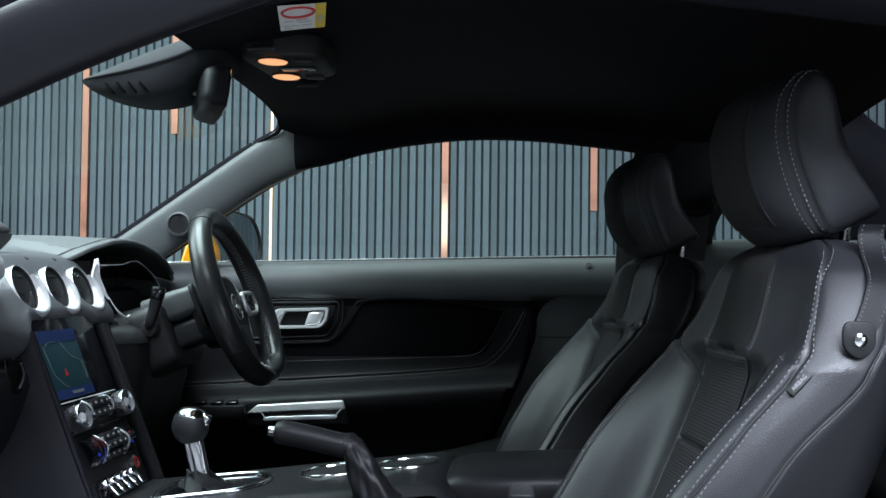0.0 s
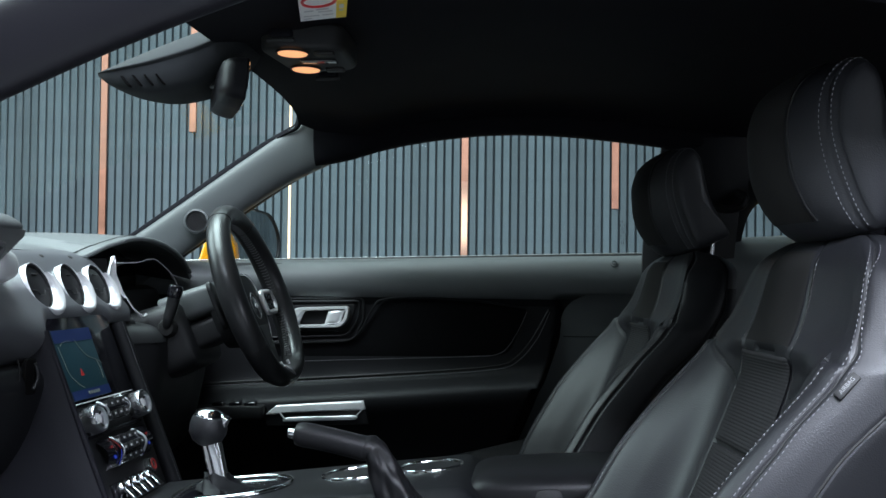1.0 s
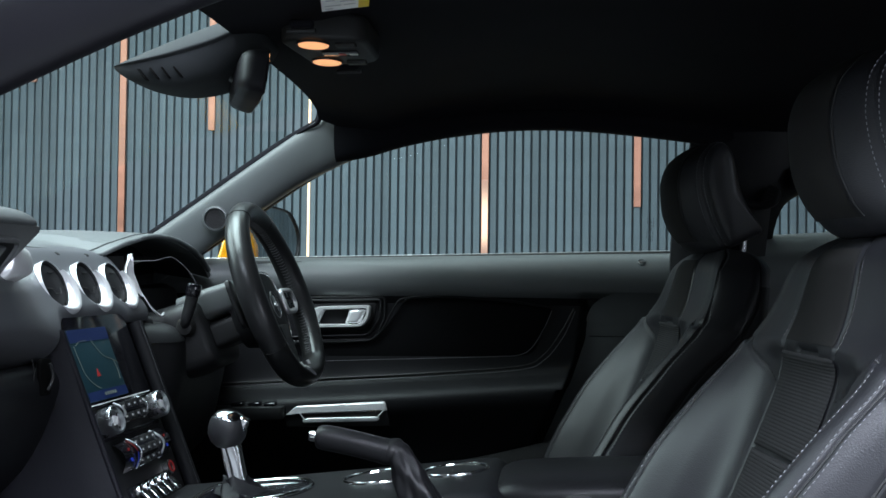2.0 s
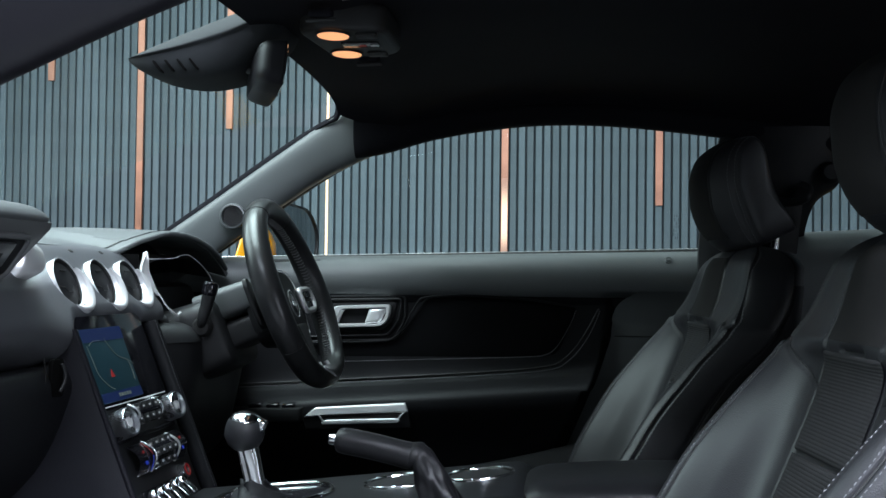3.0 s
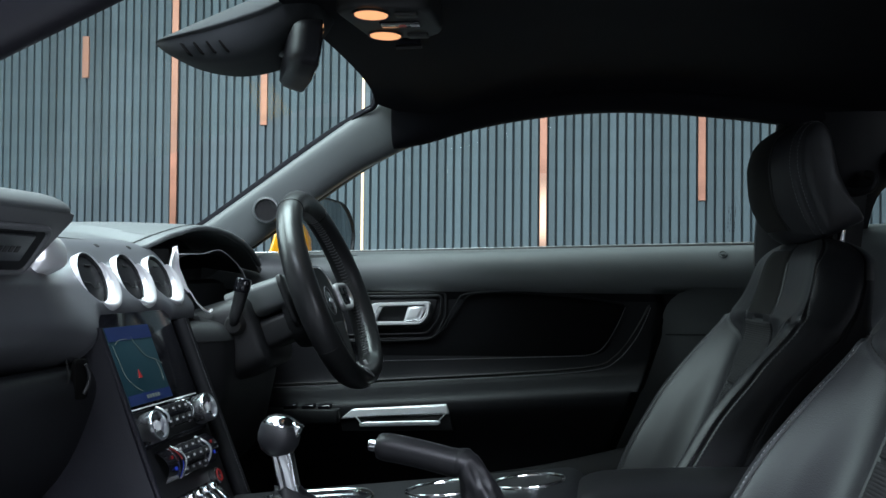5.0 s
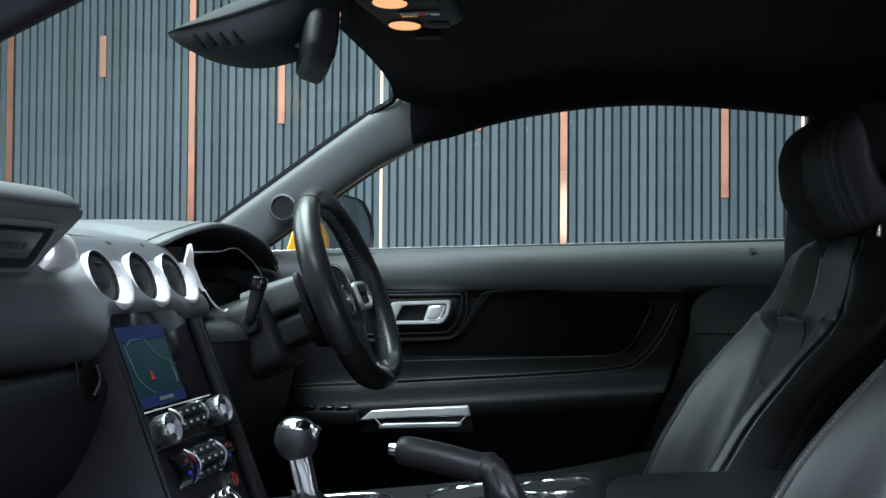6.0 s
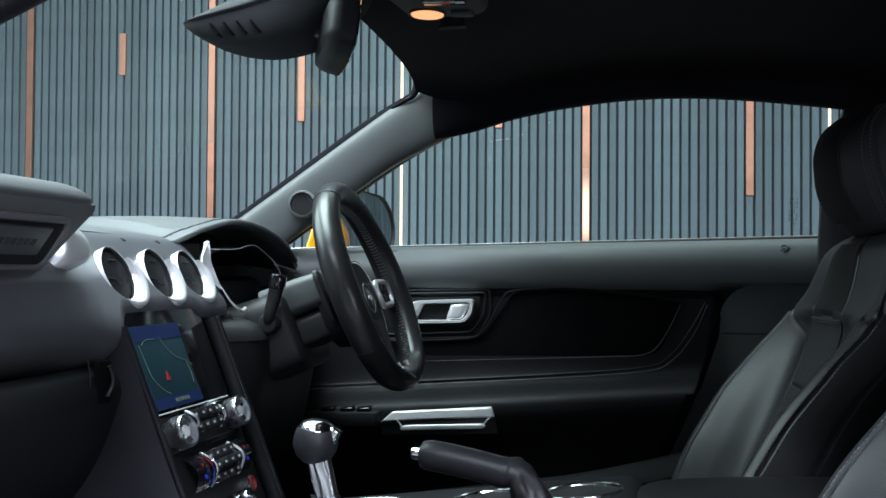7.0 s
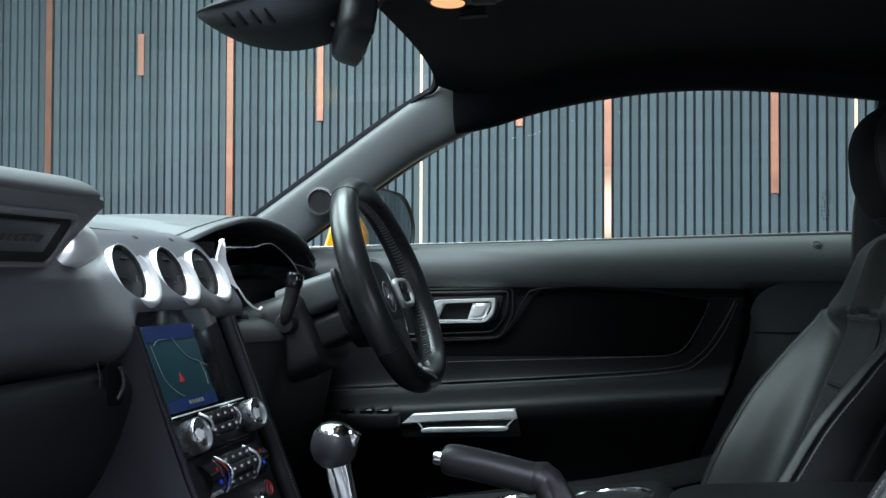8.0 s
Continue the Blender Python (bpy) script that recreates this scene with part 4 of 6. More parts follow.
def flare(u, v):
    """A silver barrel wall that leaves the band and closes round the pod's end."""
    a, c = NEAR[round(v * 24)], CREST[round(v * 24)]
    row = spline([a + Vector((-0.012, -0.012, 0)), a, a.lerp(c, 0.5) + Vector((0.003, 0, 0.001)), c, c + Vector((-0.018, 0.012, -0.002)), c + Vector((-0.06, 0.020, -0.004))], 5)
    return row[round(u * 25)]


part("pod_flare", plate(flare, 25, 24, (-0.012, 0, -0.004)), SILVER, dash, "flared silver trim beside the pod", smooth=70)
SPIKE_L = spline([(-0.206, 0.219, 0.864), (-0.207, 0.208, 0.848), (-0.206, 0.199, 0.835), (-0.203, 0.197, 0.820), (-0.196, 0.206, 0.805), (-0.188, 0.227, 0.790)], 5)
SPIKE_R = spline([(-0.2045, 0.2195, 0.865), (-0.203, 0.222, 0.848), (-0.2025, 0.224, 0.832), (-0.197, 0.227, 0.816), (-0.192, 0.229, 0.802), (-0.186, 0.232, 0.790)], 5)


def spike(u, v):
    a, b = SPIKE_L[round(v * 25)], SPIKE_R[round(v * 25)]
    return a.lerp(b, u) + Vector((-0.003 * math.sin(math.pi * u), 0, 0))


part("binnacle_flare", plate(spike, 8, 25, (-0.005, 0.0025, -0.001)), SILVER, dash, "pointed silver flare beside the instruments", smooth=60)
part("flare_tail", tube(spline([(-0.187, 0.231, 0.792), (-0.178, 0.240, 0.773), (-0.171, 0.251, 0.762), (-0.167, 0.264, 0.756), (-0.166, 0.276, 0.760)], 5), [0.0012 + 0.0018 * k / 20 for k in range(21)], 8), SILVER, dash, "thin silver edge below the instruments")

# instrument binnacle under the far brow
hood = part("binnacle", prism(rounded([Vector((-0.34, y, z)) for y, z in ((0.215, 0.845), (0.30, 0.885), (0.46, 0.885), (0.575, 0.845), (0.57, 0.74), (0.24, 0.735))], 0.02), (0.045, 0, 0), 0.004), GLOSS, dash, "dark instrument panel")
RIM = [(-0.212, 0.242, 0.852), (-0.214, 0.358, 0.855), (-0.213, 0.415, 0.862), (-0.212, 0.462, 0.860), (-0.208, 0.545, 0.831), (-0.205, 0.575, 0.800), (-0.205, 0.585, 0.760)]
rimline = spline(RIM, 6)
part("binnacle_rim", tube(rimline, 0.0010, 6), SILVER, hood, "thin bright rim of the instrument panel")
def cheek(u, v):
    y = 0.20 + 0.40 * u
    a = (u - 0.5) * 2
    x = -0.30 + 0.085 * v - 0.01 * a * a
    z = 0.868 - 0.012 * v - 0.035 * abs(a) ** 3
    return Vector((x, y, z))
# black sheets close the space under the brow; its shade is their colour
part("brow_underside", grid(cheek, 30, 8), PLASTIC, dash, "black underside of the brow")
part("binnacle_side", grid(lambda u, v: Vector((-0.32 + 0.10 * u, 0.205 + 0.015 * u, 0.86 - 0.13 * v)), 6, 6), RECESS_SHADE, dash)
part("lower_binnacle", loft(run([(-0.24, 0.22, 0.735, 0.02, 0.02), (-0.20, 0.235, 0.735, 0.025, 0.02), (-0.18, 0.25, 0.74, 0.015, 0.015)])), PLASTIC, dash)

# pod before the near seat: overhung face with a recess and a plaque
POD = [(-0.30, 0.900), (-0.185, 0.900), (-0.160, 0.897), (-0.147, 0.890), (-0.148, 0.882), (-0.176, 0.845), (-0.203, 0.806), (-0.207, 0.794), (-0.30, 0.790)]
part("pod_body", prism([Vector((x, -0.247 - 0.45 * max(0, 0.885 - z), z)) for x, z in POD], (0, -0.44, 0), 0.003), PODGREY, dash, "charcoal overhung pod")
def pad_ring(d, z):
    return rounded([Vector(p) for p in ((-0.36, -0.20 - d * 0.6, z), (-0.19 - d * 0.5, -0.225 - d, z), (-0.143 - d, -0.252 - d, z), (-0.143 - d, -0.69, z), (-0.36, -0.69, z))], 0.03, 6)


part("pod_pad", loft([pad_ring(d, z) for d, z in ((0.010, 0.8895), (0.004, 0.890), (0.0005, 0.892), (0, 0.895), (0.002, 0.899), (0.007, 0.904), (0.015, 0.909), (0.026, 0.9125), (0.042, 0.915), (0.07, 0.916))]), PADTOP, dash, "charcoal padded pod top", smooth=60)
F_DOWN = Vector((-0.050, 0, -0.070)).normalized()
F_N = Vector((0.070, 0, -0.050)).normalized()


def on_pod(y, d, lift=0.0):
    return Vector((-0.148, y, 0.882)) + F_DOWN * d + F_N * lift


rim = rounded([on_pod(y, d, 0.003) for y, d in ((-0.292, 0.012), (-0.66, 0.012), (-0.66, 0.074), (-0.292, 0.074))], 0.016, 6)
part("pod_rim", tube(rim, 0.004, 8, True), PODGREY, dash, "raised rim of the recess")
part("pod_recess", prism(rounded([on_pod(y, d, 0.001) for y, d in ((-0.296, 0.016), (-0.65, 0.016), (-0.65, 0.070), (-0.296, 0.070))], 0.012), F_N * 0.002), PLASTIC, dash)
plate_ob = part("plaque", prism(rounded([on_pod(y, d, 0.004) for y, d in ((-0.325, 0.020), (-0.55, 0.020), (-0.55, 0.055), (-0.325, 0.055))], 0.003), F_N * 0.004, 0.001), PLAQUE, dash, "small dark brushed plaque")
bars = bmesh.new()
for k in range(8):
    join(bars, prism([on_pod(y, d, 0.0085) for y, d in ((-0.345 - k * 0.012, 0.034), (-0.353 - k * 0.012, 0.034), (-0.353 - k * 0.012, 0.042), (-0.345 - k * 0.012, 0.042))], F_N * 0.0006))
part("plaque_mark", bars, INK, plate_ob, "plain dark bars")

# lower dash and glove box on the near side
def lower(u, v):
    y = -0.69 + 0.53 * u
    p = spline([(-0.185, 0.705, 0), (-0.165, 0.695, 0), (-0.16, 0.66, 0), (-0.20, 0.56, 0), (-0.30, 0.46, 0)], 5)[round(v * 20)]
    return Vector((p.x + 0.02 * (1 - u), y, p.y))
part("glove_box", grid(lower, 30, 20), LOWTRIM, dash, "black glove box lid")
# flat slab for the latch pocket; the slab's colour is the pocket's shade
pocket = part("glove_latch", prism(rounded([Vector((-0.1545, y, z)) for y, z in ((-0.224, 0.716), (-0.190, 0.714), (-0.190, 0.664), (-0.224, 0.666))], 0.010, 5), (-0.006, 0, 0), 0.001), RECESS_SHADE, dash, "glove box latch pocket, black for its shade")
part("latch_lever", tube(spline([(-0.1525, -0.202, 0.708), (-0.1500, -0.198, 0.696), (-0.1500, -0.199, 0.684), (-0.1525, -0.206, 0.672)], 5), 0.0026, 10), PLASTIC, pocket, "curved black latch lever")
part("glove_seam", tube(spline([(-0.160, -0.238, 0.716), (-0.1575, -0.236, 0.695), (-0.160, -0.238, 0.664)], 5), 0.0009, 6), RUBBER, dash, "seam beside the glove box latch")
KNEE = spline([(-0.225, 0.748, 0), (-0.165, 0.742, 0), (-0.134, 0.722, 0), (-0.126, 0.690, 0), (-0.132, 0.62, 0), (-0.17, 0.50, 0), (-0.28, 0.42, 0)], 5)
def knee(v0, v1, push):
    return plate(lambda u, v: Vector((KNEE[round((v0 + (v1 - v0) * v) * 30)].x + push - 0.05 * max(0, u - 0.7) / 0.3 - 0.05 * max(0, 0.14 - u) / 0.14, 0.165 + 0.51 * u, KNEE[round((v0 + (v1 - v0) * v) * 30)].y)), 24, round((v1 - v0) * 30), (-0.02, 0, -0.005))
part("column_panel", knee(0, 0.4, 0.003), PLASTIC, dash, "charcoal panel round the steering column")
part("knee_panel", knee(0.4, 1.0, 0.0), PLASTIC, dash, "black knee panel below the column")
part("lower_body", block((-0.52, 0, 0.66), (0.5, 1.36, 0.30), 0.03), PLASTIC, dash)

# ---- centre stack ----
stack = thing("centre_stack", (-0.14, 0, 0.42), "dark centre stack with navigation screen and silver knobs", "control panel")
S_TOP, S_DOWN = Vector((-0.180, 0, 0.760)), Vector((0.10, 0, -0.252)).normalized()
S_N = Vector((0.252, 0, 0.10)).normalized()


def on_stack(y, d, lift=0.0):
    """A place on the stack's face: y across, d metres down from its top."""
    return S_TOP + S_DOWN * d + S_N * lift + Vector((0, y, 0))


def face_box(y0, y1, d0, d1, lift, deep, r=0.004, bevel=0.001):
    pts = [on_stack(y, d, lift) for y, d in ((y0, d0), (y1, d0), (y1, d1), (y0, d1))]
    return prism(rounded(pts, r, 3), -S_N * deep, bevel)


S_ROT = facing((0, 0, 0), S_N).to_3x3()
part("stack_body", face_box(-0.132, 0.135, -0.012, 0.34, -0.004, 0.12, 0.01), PLASTIC, stack, "black stack body")
part("stack_frame", face_box(-0.120, 0.124, -0.012, 0.134, 0.0, 0.01, 0.006), GLOSS, stack, "gloss black screen bezel")
scr = part("screen", face_box(-0.111, 0.030, 0.014, 0.1245, 0.0015, 0.004, 0.002, 0.0004), SCREEN_SEA, stack, "lit navigation screen with a dark map")
part("screen_bar", face_box(-0.1105, 0.0295, 0.0145, 0.034, 0.0022, 0.001, 0.001, 0), SCREEN_BAR, scr, "blue status bar")
part("screen_bar", face_box(-0.1105, 0.0295, 0.110, 0.124, 0.0022, 0.001, 0.001, 0), SCREEN_BAR, scr, "blue button bar")
for row in ([(-0.045, 0.021), (-0.038, 0.032), (-0.018, 0.050), (0.010, 0.058), (0.028, 0.066)], [(-0.10, 0.030), (-0.085, 0.024), (-0.060, 0.024)], [(-0.108, 0.03), (-0.105, 0.055), (-0.100, 0.075), (-0.080, 0.092), (-0.065, 0.098)], [(0.012, 0.06), (0.016, 0.075), (0.014, 0.09)]):
    part("screen_road", tube(spline([on_stack(y + 0.005, d + 0.009, 0.002) for y, d in row], 5), 0.0005, 5), SCREEN_ROAD, scr, "pale road line")
part("screen_marker", prism([on_stack(y + 0.005, d + 0.009, 0.0022) for y, d in ((-0.064, 0.080), (-0.058, 0.068), (-0.052, 0.080))], S_N * 0.0006), SCREEN_MARK, scr, "red marker")
wordbars = bmesh.new()
for k in range(5):
    join(wordbars, face_box(-0.055 + 0.009 * k, -0.049 + 0.009 * k, 0.114, 0.119, 0.003, 0.0005, 0.0005, 0))
part("screen_text", wordbars, SCREEN_ROAD, scr, "unreadable screen text")
part("screen_edge", face_box(-0.112, 0.116, 0.1285, 0.1305, 0.002, 0.004, 0.001), SILVER, stack, "thin silver line")


def knob(y, d, r, deep):
    m = facing(on_stack(y, d), S_N + Vector((0, -0.13, 0)))
    k = part("knob", lathe([(r * 0.93, -0.004), (r, 0.0), (r, deep), (r * 0.96, deep + 0.0015), (r * 0.85, deep + 0.0015), (r * 0.80, deep - 0.005), (r * 0.5, deep - 0.007), (0.0, deep - 0.007)], m, 48), BRUSHED, stack, "knurled silver knob")
    ridges = bmesh.new()
    for i in range(40):
        t = 2 * math.pi * i / 40
        block(m @ Vector((r * math.cos(t), r * math.sin(t), deep * 0.5)), (0.0010, 0.0010, deep * 0.8), 0, (m.to_3x3() @ Matrix.Rotation(t, 3, "Z")), bm=ridges)
    part("knob_knurl", ridges, BRUSHED, k)
    part("knob_face", lathe([(r * 0.40, deep - 0.0065), (r * 0.34, deep - 0.002), (0.0, deep - 0.0015)], m, 32), SILVER, k, "bright knob centre")
    for t in (0.6, 2.17, 3.74, 5.31):
        part("knob_spoke", block(m @ Vector((r * 0.58 * math.cos(t), r * 0.58 * math.sin(t), deep - 0.0045)), (r * 0.42, 0.0022, 0.003), 0.0006, m.to_3x3() @ Matrix.Rotation(t, 3, "Z")), RUBBER, k)
    return k


knob(-0.088, 0.1585, 0.0208, 0.021)
knob(0.102, 0.1555, 0.0208, 0.021)


def button_bank(y0, y1, d0, d1, rows, cols, swell, mark):
    """A bulged black panel with rows of keys between two silver arcs."""
    cy, half, mid = (y0 + y1) / 2, (y1 - y0) / 2, (d0 + d1) / 2
    bank = part("button_panel", grid(lambda u, v: on_stack(y0 + (y1 - y0) * u, d0 + (d1 - d0) * v, 0.004 + swell * math.sin(math.pi * v)), 10, 12), GLOSS, stack, "black key panel")
    for y in (y0, y1):
        arcline = [on_stack(y, d0 + (d1 - d0) * k / 12, 0.005 + (swell + 0.003) * math.sin(math.pi * k / 12)) for k in range(13)]
        part("silver_arc", tube(arcline, 0.0022, 8), BRUSHED, bank, "curved silver trim")
    for i in range(rows):
        for j in range(cols):
            v = (i + 0.5) / rows
            y = y0 + (y1 - y0) * (j + 0.5) / cols
            lift = 0.0045 + swell * math.sin(math.pi * v)
            part("key", block(on_stack(y, d0 + (d1 - d0) * v, lift), ((y1 - y0) / cols * 0.86, (d1 - d0) / rows * 0.80, 0.004), 0.001, S_ROT), PLASTIC, bank)
            part("key_mark", block(on_stack(y, d0 + (d1 - d0) * v, lift + 0.0022), (0.006, 0.003, 0.0006), 0, S_ROT), mark, bank, "pale key symbol")
    return bank


button_bank(-0.047, 0.046, 0.134, 0.167, 2, 4, 0.010, GREYPRINT)
part("speaker_slots", face_box(0.054, 0.078, 0.138, 0.164, 0.004, 0.003), PLASTIC, stack)
part("cd_slot", face_box(-0.115, 0.115, 0.177, 0.184, 0.0, 0.004, 0.002), GLOSS, stack, "thin disc slot")
bank = button_bank(-0.048, 0.046, 0.191, 0.235, 3, 4, 0.014, GREYPRINT)
for y, rot in ((-0.074, 1), (0.072, -1)):
    dial = part("climate_dial", grid(lambda u, v, y=y: on_stack(y - 0.022 + 0.044 * u, 0.191 + 0.044 * v, 0.004 + 0.012 * math.sin(math.pi * v)), 8, 12), GLOSS, stack, "gloss black climate dial")
    e = y + rot * 0.021
    part("dial_red", tube([on_stack(e, 0.192 + 0.02 * k / 6, 0.006 + 0.013 * math.sin(math.pi * (0.02 + 0.45 * k / 6))) for k in range(7)], 0.0006, 6), RED_GLOW, dial, "red glowing arc")
    part("dial_blue", tube([on_stack(e, 0.214 + 0.02 * k / 6, 0.006 + 0.013 * math.sin(math.pi * (0.5 + 0.45 * k / 6))) for k in range(7)], 0.0006, 6), BLUE_GLOW, dial, "blue glowing arc")
    part("dial_mark", block(on_stack(y, 0.205, 0.0155), (0.005, 0.004, 0.001), 0, S_ROT), RED_GLOW, dial, "red seat symbol")
    part("dial_mark", block(on_stack(y, 0.221, 0.0155), (0.007, 0.005, 0.001), 0, S_ROT), BLUE_GLOW, dial, "blue seat symbol")
# row of chrome toggles
part("toggle_tray", face_box(-0.085, 0.085, 0.258, 0.295, 0.0, 0.01), GLOSS, stack)
for k in range(5):
    y = -0.062 + 0.028 * k
    base = part("toggle_switch", lathe([(0.009, -0.006), (0.009, 0.004), (0.0065, 0.008), (0.0, 0.009)], facing(on_stack(y, 0.268), S_N), 20), CHROME, stack, "chrome toggle switch")
    part("toggle_blade", block(on_stack(y, 0.280, 0.014), (0.015, 0.024, 0.006), 0.002, S_ROT @ Matrix.Rotation(radians(-25), 3, "X"), 3), CHROME, base)
part("start_button", lathe([(0.012, -0.004), (0.012, 0.006), (0.009, 0.008), (0.0, 0.008)], facing(on_stack(0.079, 0.2555), S_N), 24), BRUSHED, stack, "round start button")
part("start_ring", lathe([(0.0095, 0.0075), (0.0095, 0.0088), (0.0075, 0.0088), (0.0075, 0.0075)], facing(on_stack(0.079, 0.2555), S_N), 24, None, True), RED_GLOW, stack, "red lit ring")

# padded flanks of the stack
for side in (-1, 1):
    def flank(u, v, side=side):
        top = on_stack(side * 0.137, 0.015 + 0.37 * v, 0.012 - 0.004 * math.sin(math.pi * v))
        deep = 0.30 * u
        return top + Vector((-deep, side * (0.012 + 0.045 * u ** 0.6 + 0.03 * v * u), -0.03 * u))
    part("stack_flank", grid(flank, 16, 30), STACKSKIN, stack, "dark padded flank of the stack")
    rim = [on_stack(side * 0.140, 0.015 + 0.37 * k / 12, 0.008) for k in range(13)]
    if side < 0:
        part("flank_rim", tube(spline(rim, 3), 0.0055, 10), STACKSKIN, stack)
    else:
        part("flank_rim", tube([p + Vector((-0.004, 0.009, 0)) for p in spline(rim, 3)], 0.0125, 14), LOWTRIM, stack, "padded black leather edge of the stack")
        part("flank_stitching", stitches([p + Vector((0.0075, 0.002, 0.003)) for p in spline(rim, 3)], 0.005, 0.6, 0.0005), THREAD_DARK, stack)
    part("flank_stitching", stitches([p + Vector((0, side * 0.0095, 0.0)) + S_N * 0.003 for p in spline(rim, 3)], 0.006, 0.6, 0.0005), STACKSKIN, stack)


# ---- steering wheel and column ----
wheel = thing("steering_wheel", (0.0, 0.37, 0.78), "black leather steering wheel with silver spoke trims", "steering wheel")
W_C = Vector((0.0135, 0.37, 0.7895))
W_UP = Vector((-0.134, 0, 0.344)).normalized()
W_N = Vector((0.344, 0, 0.134)).normalized()
W_M = facing(W_C, W_N, W_UP)
W_ROT = W_M.to_3x3()


def on_wheel(x, y, lift=0.0):
    """A place in the wheel's plane: x to the driver's right, y up the rim, lift to the driver."""
    return W_M @ Vector((x, y, lift))


def rim_point(t):
    c, s = math.cos(t), math.sin(t)
    flat = 0.012 * max(0, -s - 0.80) / 0.2
    return on_wheel(0.1672 * c, 0.1672 * s + flat, 0.002)


seg = 96
part("rim", tube([rim_point(2 * math.pi * k / seg) for k in range(seg)], [0.0192 + 0.0018 * (abs(math.cos(2 * math.pi * k / seg)) ** 6) for k in range(seg)], 20, True, squash=1.14, side=W_N), WHEELSKIN, wheel, "thick black leather rim")
sew = bmesh.new()
for k in range(150):
    t = 2 * math.pi * (k + 0.5) / 150
    c, s = math.cos(t), math.sin(t)
    for j in (-1, 1):
        a = on_wheel((0.1672 - 0.0200) * c, (0.1672 - 0.0200) * s, 0.001)
        b = on_wheel((0.1672 - 0.0195) * math.cos(t + 0.010), (0.1672 - 0.0195) * math.sin(t + 0.010), j * 0.0065)
        tube([a, b], 0.0011, 5, bm=sew)
part("rim_stitching", sew, THREAD_DARK, wheel, "black herringbone stitching inside the rim")
for t in (math.radians(62), math.radians(118), math.radians(-32), math.radians(212)):
    ring = [rim_point(t) + (W_ROT @ Vector((math.cos(t) * math.cos(a), math.sin(t) * math.cos(a), math.sin(a) * 1.14))) * 0.0197 for a in (2 * math.pi * k / 20 for k in range(20))]
    part("rim_seam", tube(ring, 0.0007, 5, True), RUBBER, wheel)
hub = part("hub", loft([[on_wheel(r * 0.075 * math.copysign(abs(math.cos(a)) ** 0.75, math.cos(a)), r * 0.070 * math.copysign(abs(math.sin(a)) ** 0.75, math.sin(a)) - 0.016, h - 0.020) for a in (2 * math.pi * k / 40 for k in range(40))]
                        for r, h in ((0.80, -0.055), (0.95, -0.02), (1.0, 0.0), (0.96, 0.008), (0.80, 0.012), (0.4, 0.014), (0.05, 0.0145))]), PLASTIC, wheel, "black airbag cover")
outline = [on_wheel(0.0745 * math.copysign(abs(math.cos(a)) ** 0.75, math.cos(a)), 0.0695 * math.copysign(abs(math.sin(a)) ** 0.75, math.sin(a)) - 0.016, -0.011) for a in (2 * math.pi * k / 60 for k in range(60))]
part("hub_outline", tube(outline, 0.0012, 6, True), SILVER, hub, "thin silver line round the airbag cover")
part("hub_ring", lathe([(0.0265, -0.012), (0.0265, -0.0060), (0.0250, -0.0052), (0.0250, -0.012)], W_M @ Matrix.Translation((0, -0.012, 0)), 40, None, True), SILVER, hub, "thin silver ring")
part("hub_badge", lathe([(0.025, -0.0075), (0.016, -0.0055), (0.0, -0.0050)], W_M @ Matrix.Translation((0, -0.012, 0)), 32), GLOSS, hub, "dark round badge without lettering")
part("badge_shape", prism(rounded([on_wheel(x * 0.8, y * 0.8 - 0.012, -0.0055) for x, y in ((-0.014, -0.002), (-0.004, 0.006), (0.012, 0.004), (0.015, -0.004), (0.0, -0.006))], 0.003), W_N * 0.002), SILVER, hub, "plain silver shape")
for side in (-1, 1):
    arm = [on_wheel(side * 0.06, -0.002, -0.034), on_wheel(side * 0.10, -0.004, -0.031), on_wheel(side * 0.135, -0.008, -0.018), on_wheel(side * 0.16, -0.010, 0)]
    spoke = part("spoke", tube(spline(arm, 5), [0.028, 0.027, 0.026, 0.025, 0.024, 0.0235, 0.023, 0.0225, 0.022, 0.022, 0.021, 0.021, 0.020, 0.019, 0.018, 0.017], 14, squash=0.42, side=W_N), PLASTIC, wheel, "black spoke")
    frame_pts = rounded([on_wheel(side * x, y, -0.016 if side < 0 else -0.003) for x, y in ((0.052, 0.012), (0.126, 0.013), (0.142, -0.012), (0.124, -0.028), (0.058, -0.029))], 0.010, 4)
    part("spoke_trim", tube(frame_pts, 0.0058, 10, True), SILVER, spoke, "satin silver trim round the buttons")
    part("spoke_pad", prism(frame_pts, -W_N * 0.012, 0.001), PLASTIC, spoke)
    for bx, by, w, h in ((0.080, 0.002, 0.020, 0.014), (0.106, 0.002, 0.018, 0.014), (0.080, -0.018, 0.020, 0.014), (0.104, -0.017, 0.016, 0.013)):
        part("wheel_button", block(on_wheel(side * bx, by, -0.015 if side < 0 else -0.002), (w, h, 0.008), 0.002, W_ROT, 2), GLOSS, spoke, "black wheel button")
inlay = spline([(0.082, 0.311, 0.6695), (0.0865, 0.317, 0.6650), (0.0895, 0.330, 0.6600), (0.0925, 0.346, 0.6535), (0.0930, 0.360, 0.6490)], 5)
part("rim_inlay", tube(inlay, [0.0008 + 0.0030 * math.sin(math.pi * min(1, 0.1 + 0.9 * k / 20)) for k in range(21)], 8), SILVER, wheel, "silver inlay at the foot of the rim")
low = part("lower_spoke", prism(rounded([on_wheel(x, y, -0.022) for x, y in ((-0.034, -0.05), (0.034, -0.05), (0.022, -0.160), (-0.022, -0.160))], 0.008), W_N * 0.018, 0.004), PLASTIC, wheel, "black lower spoke")
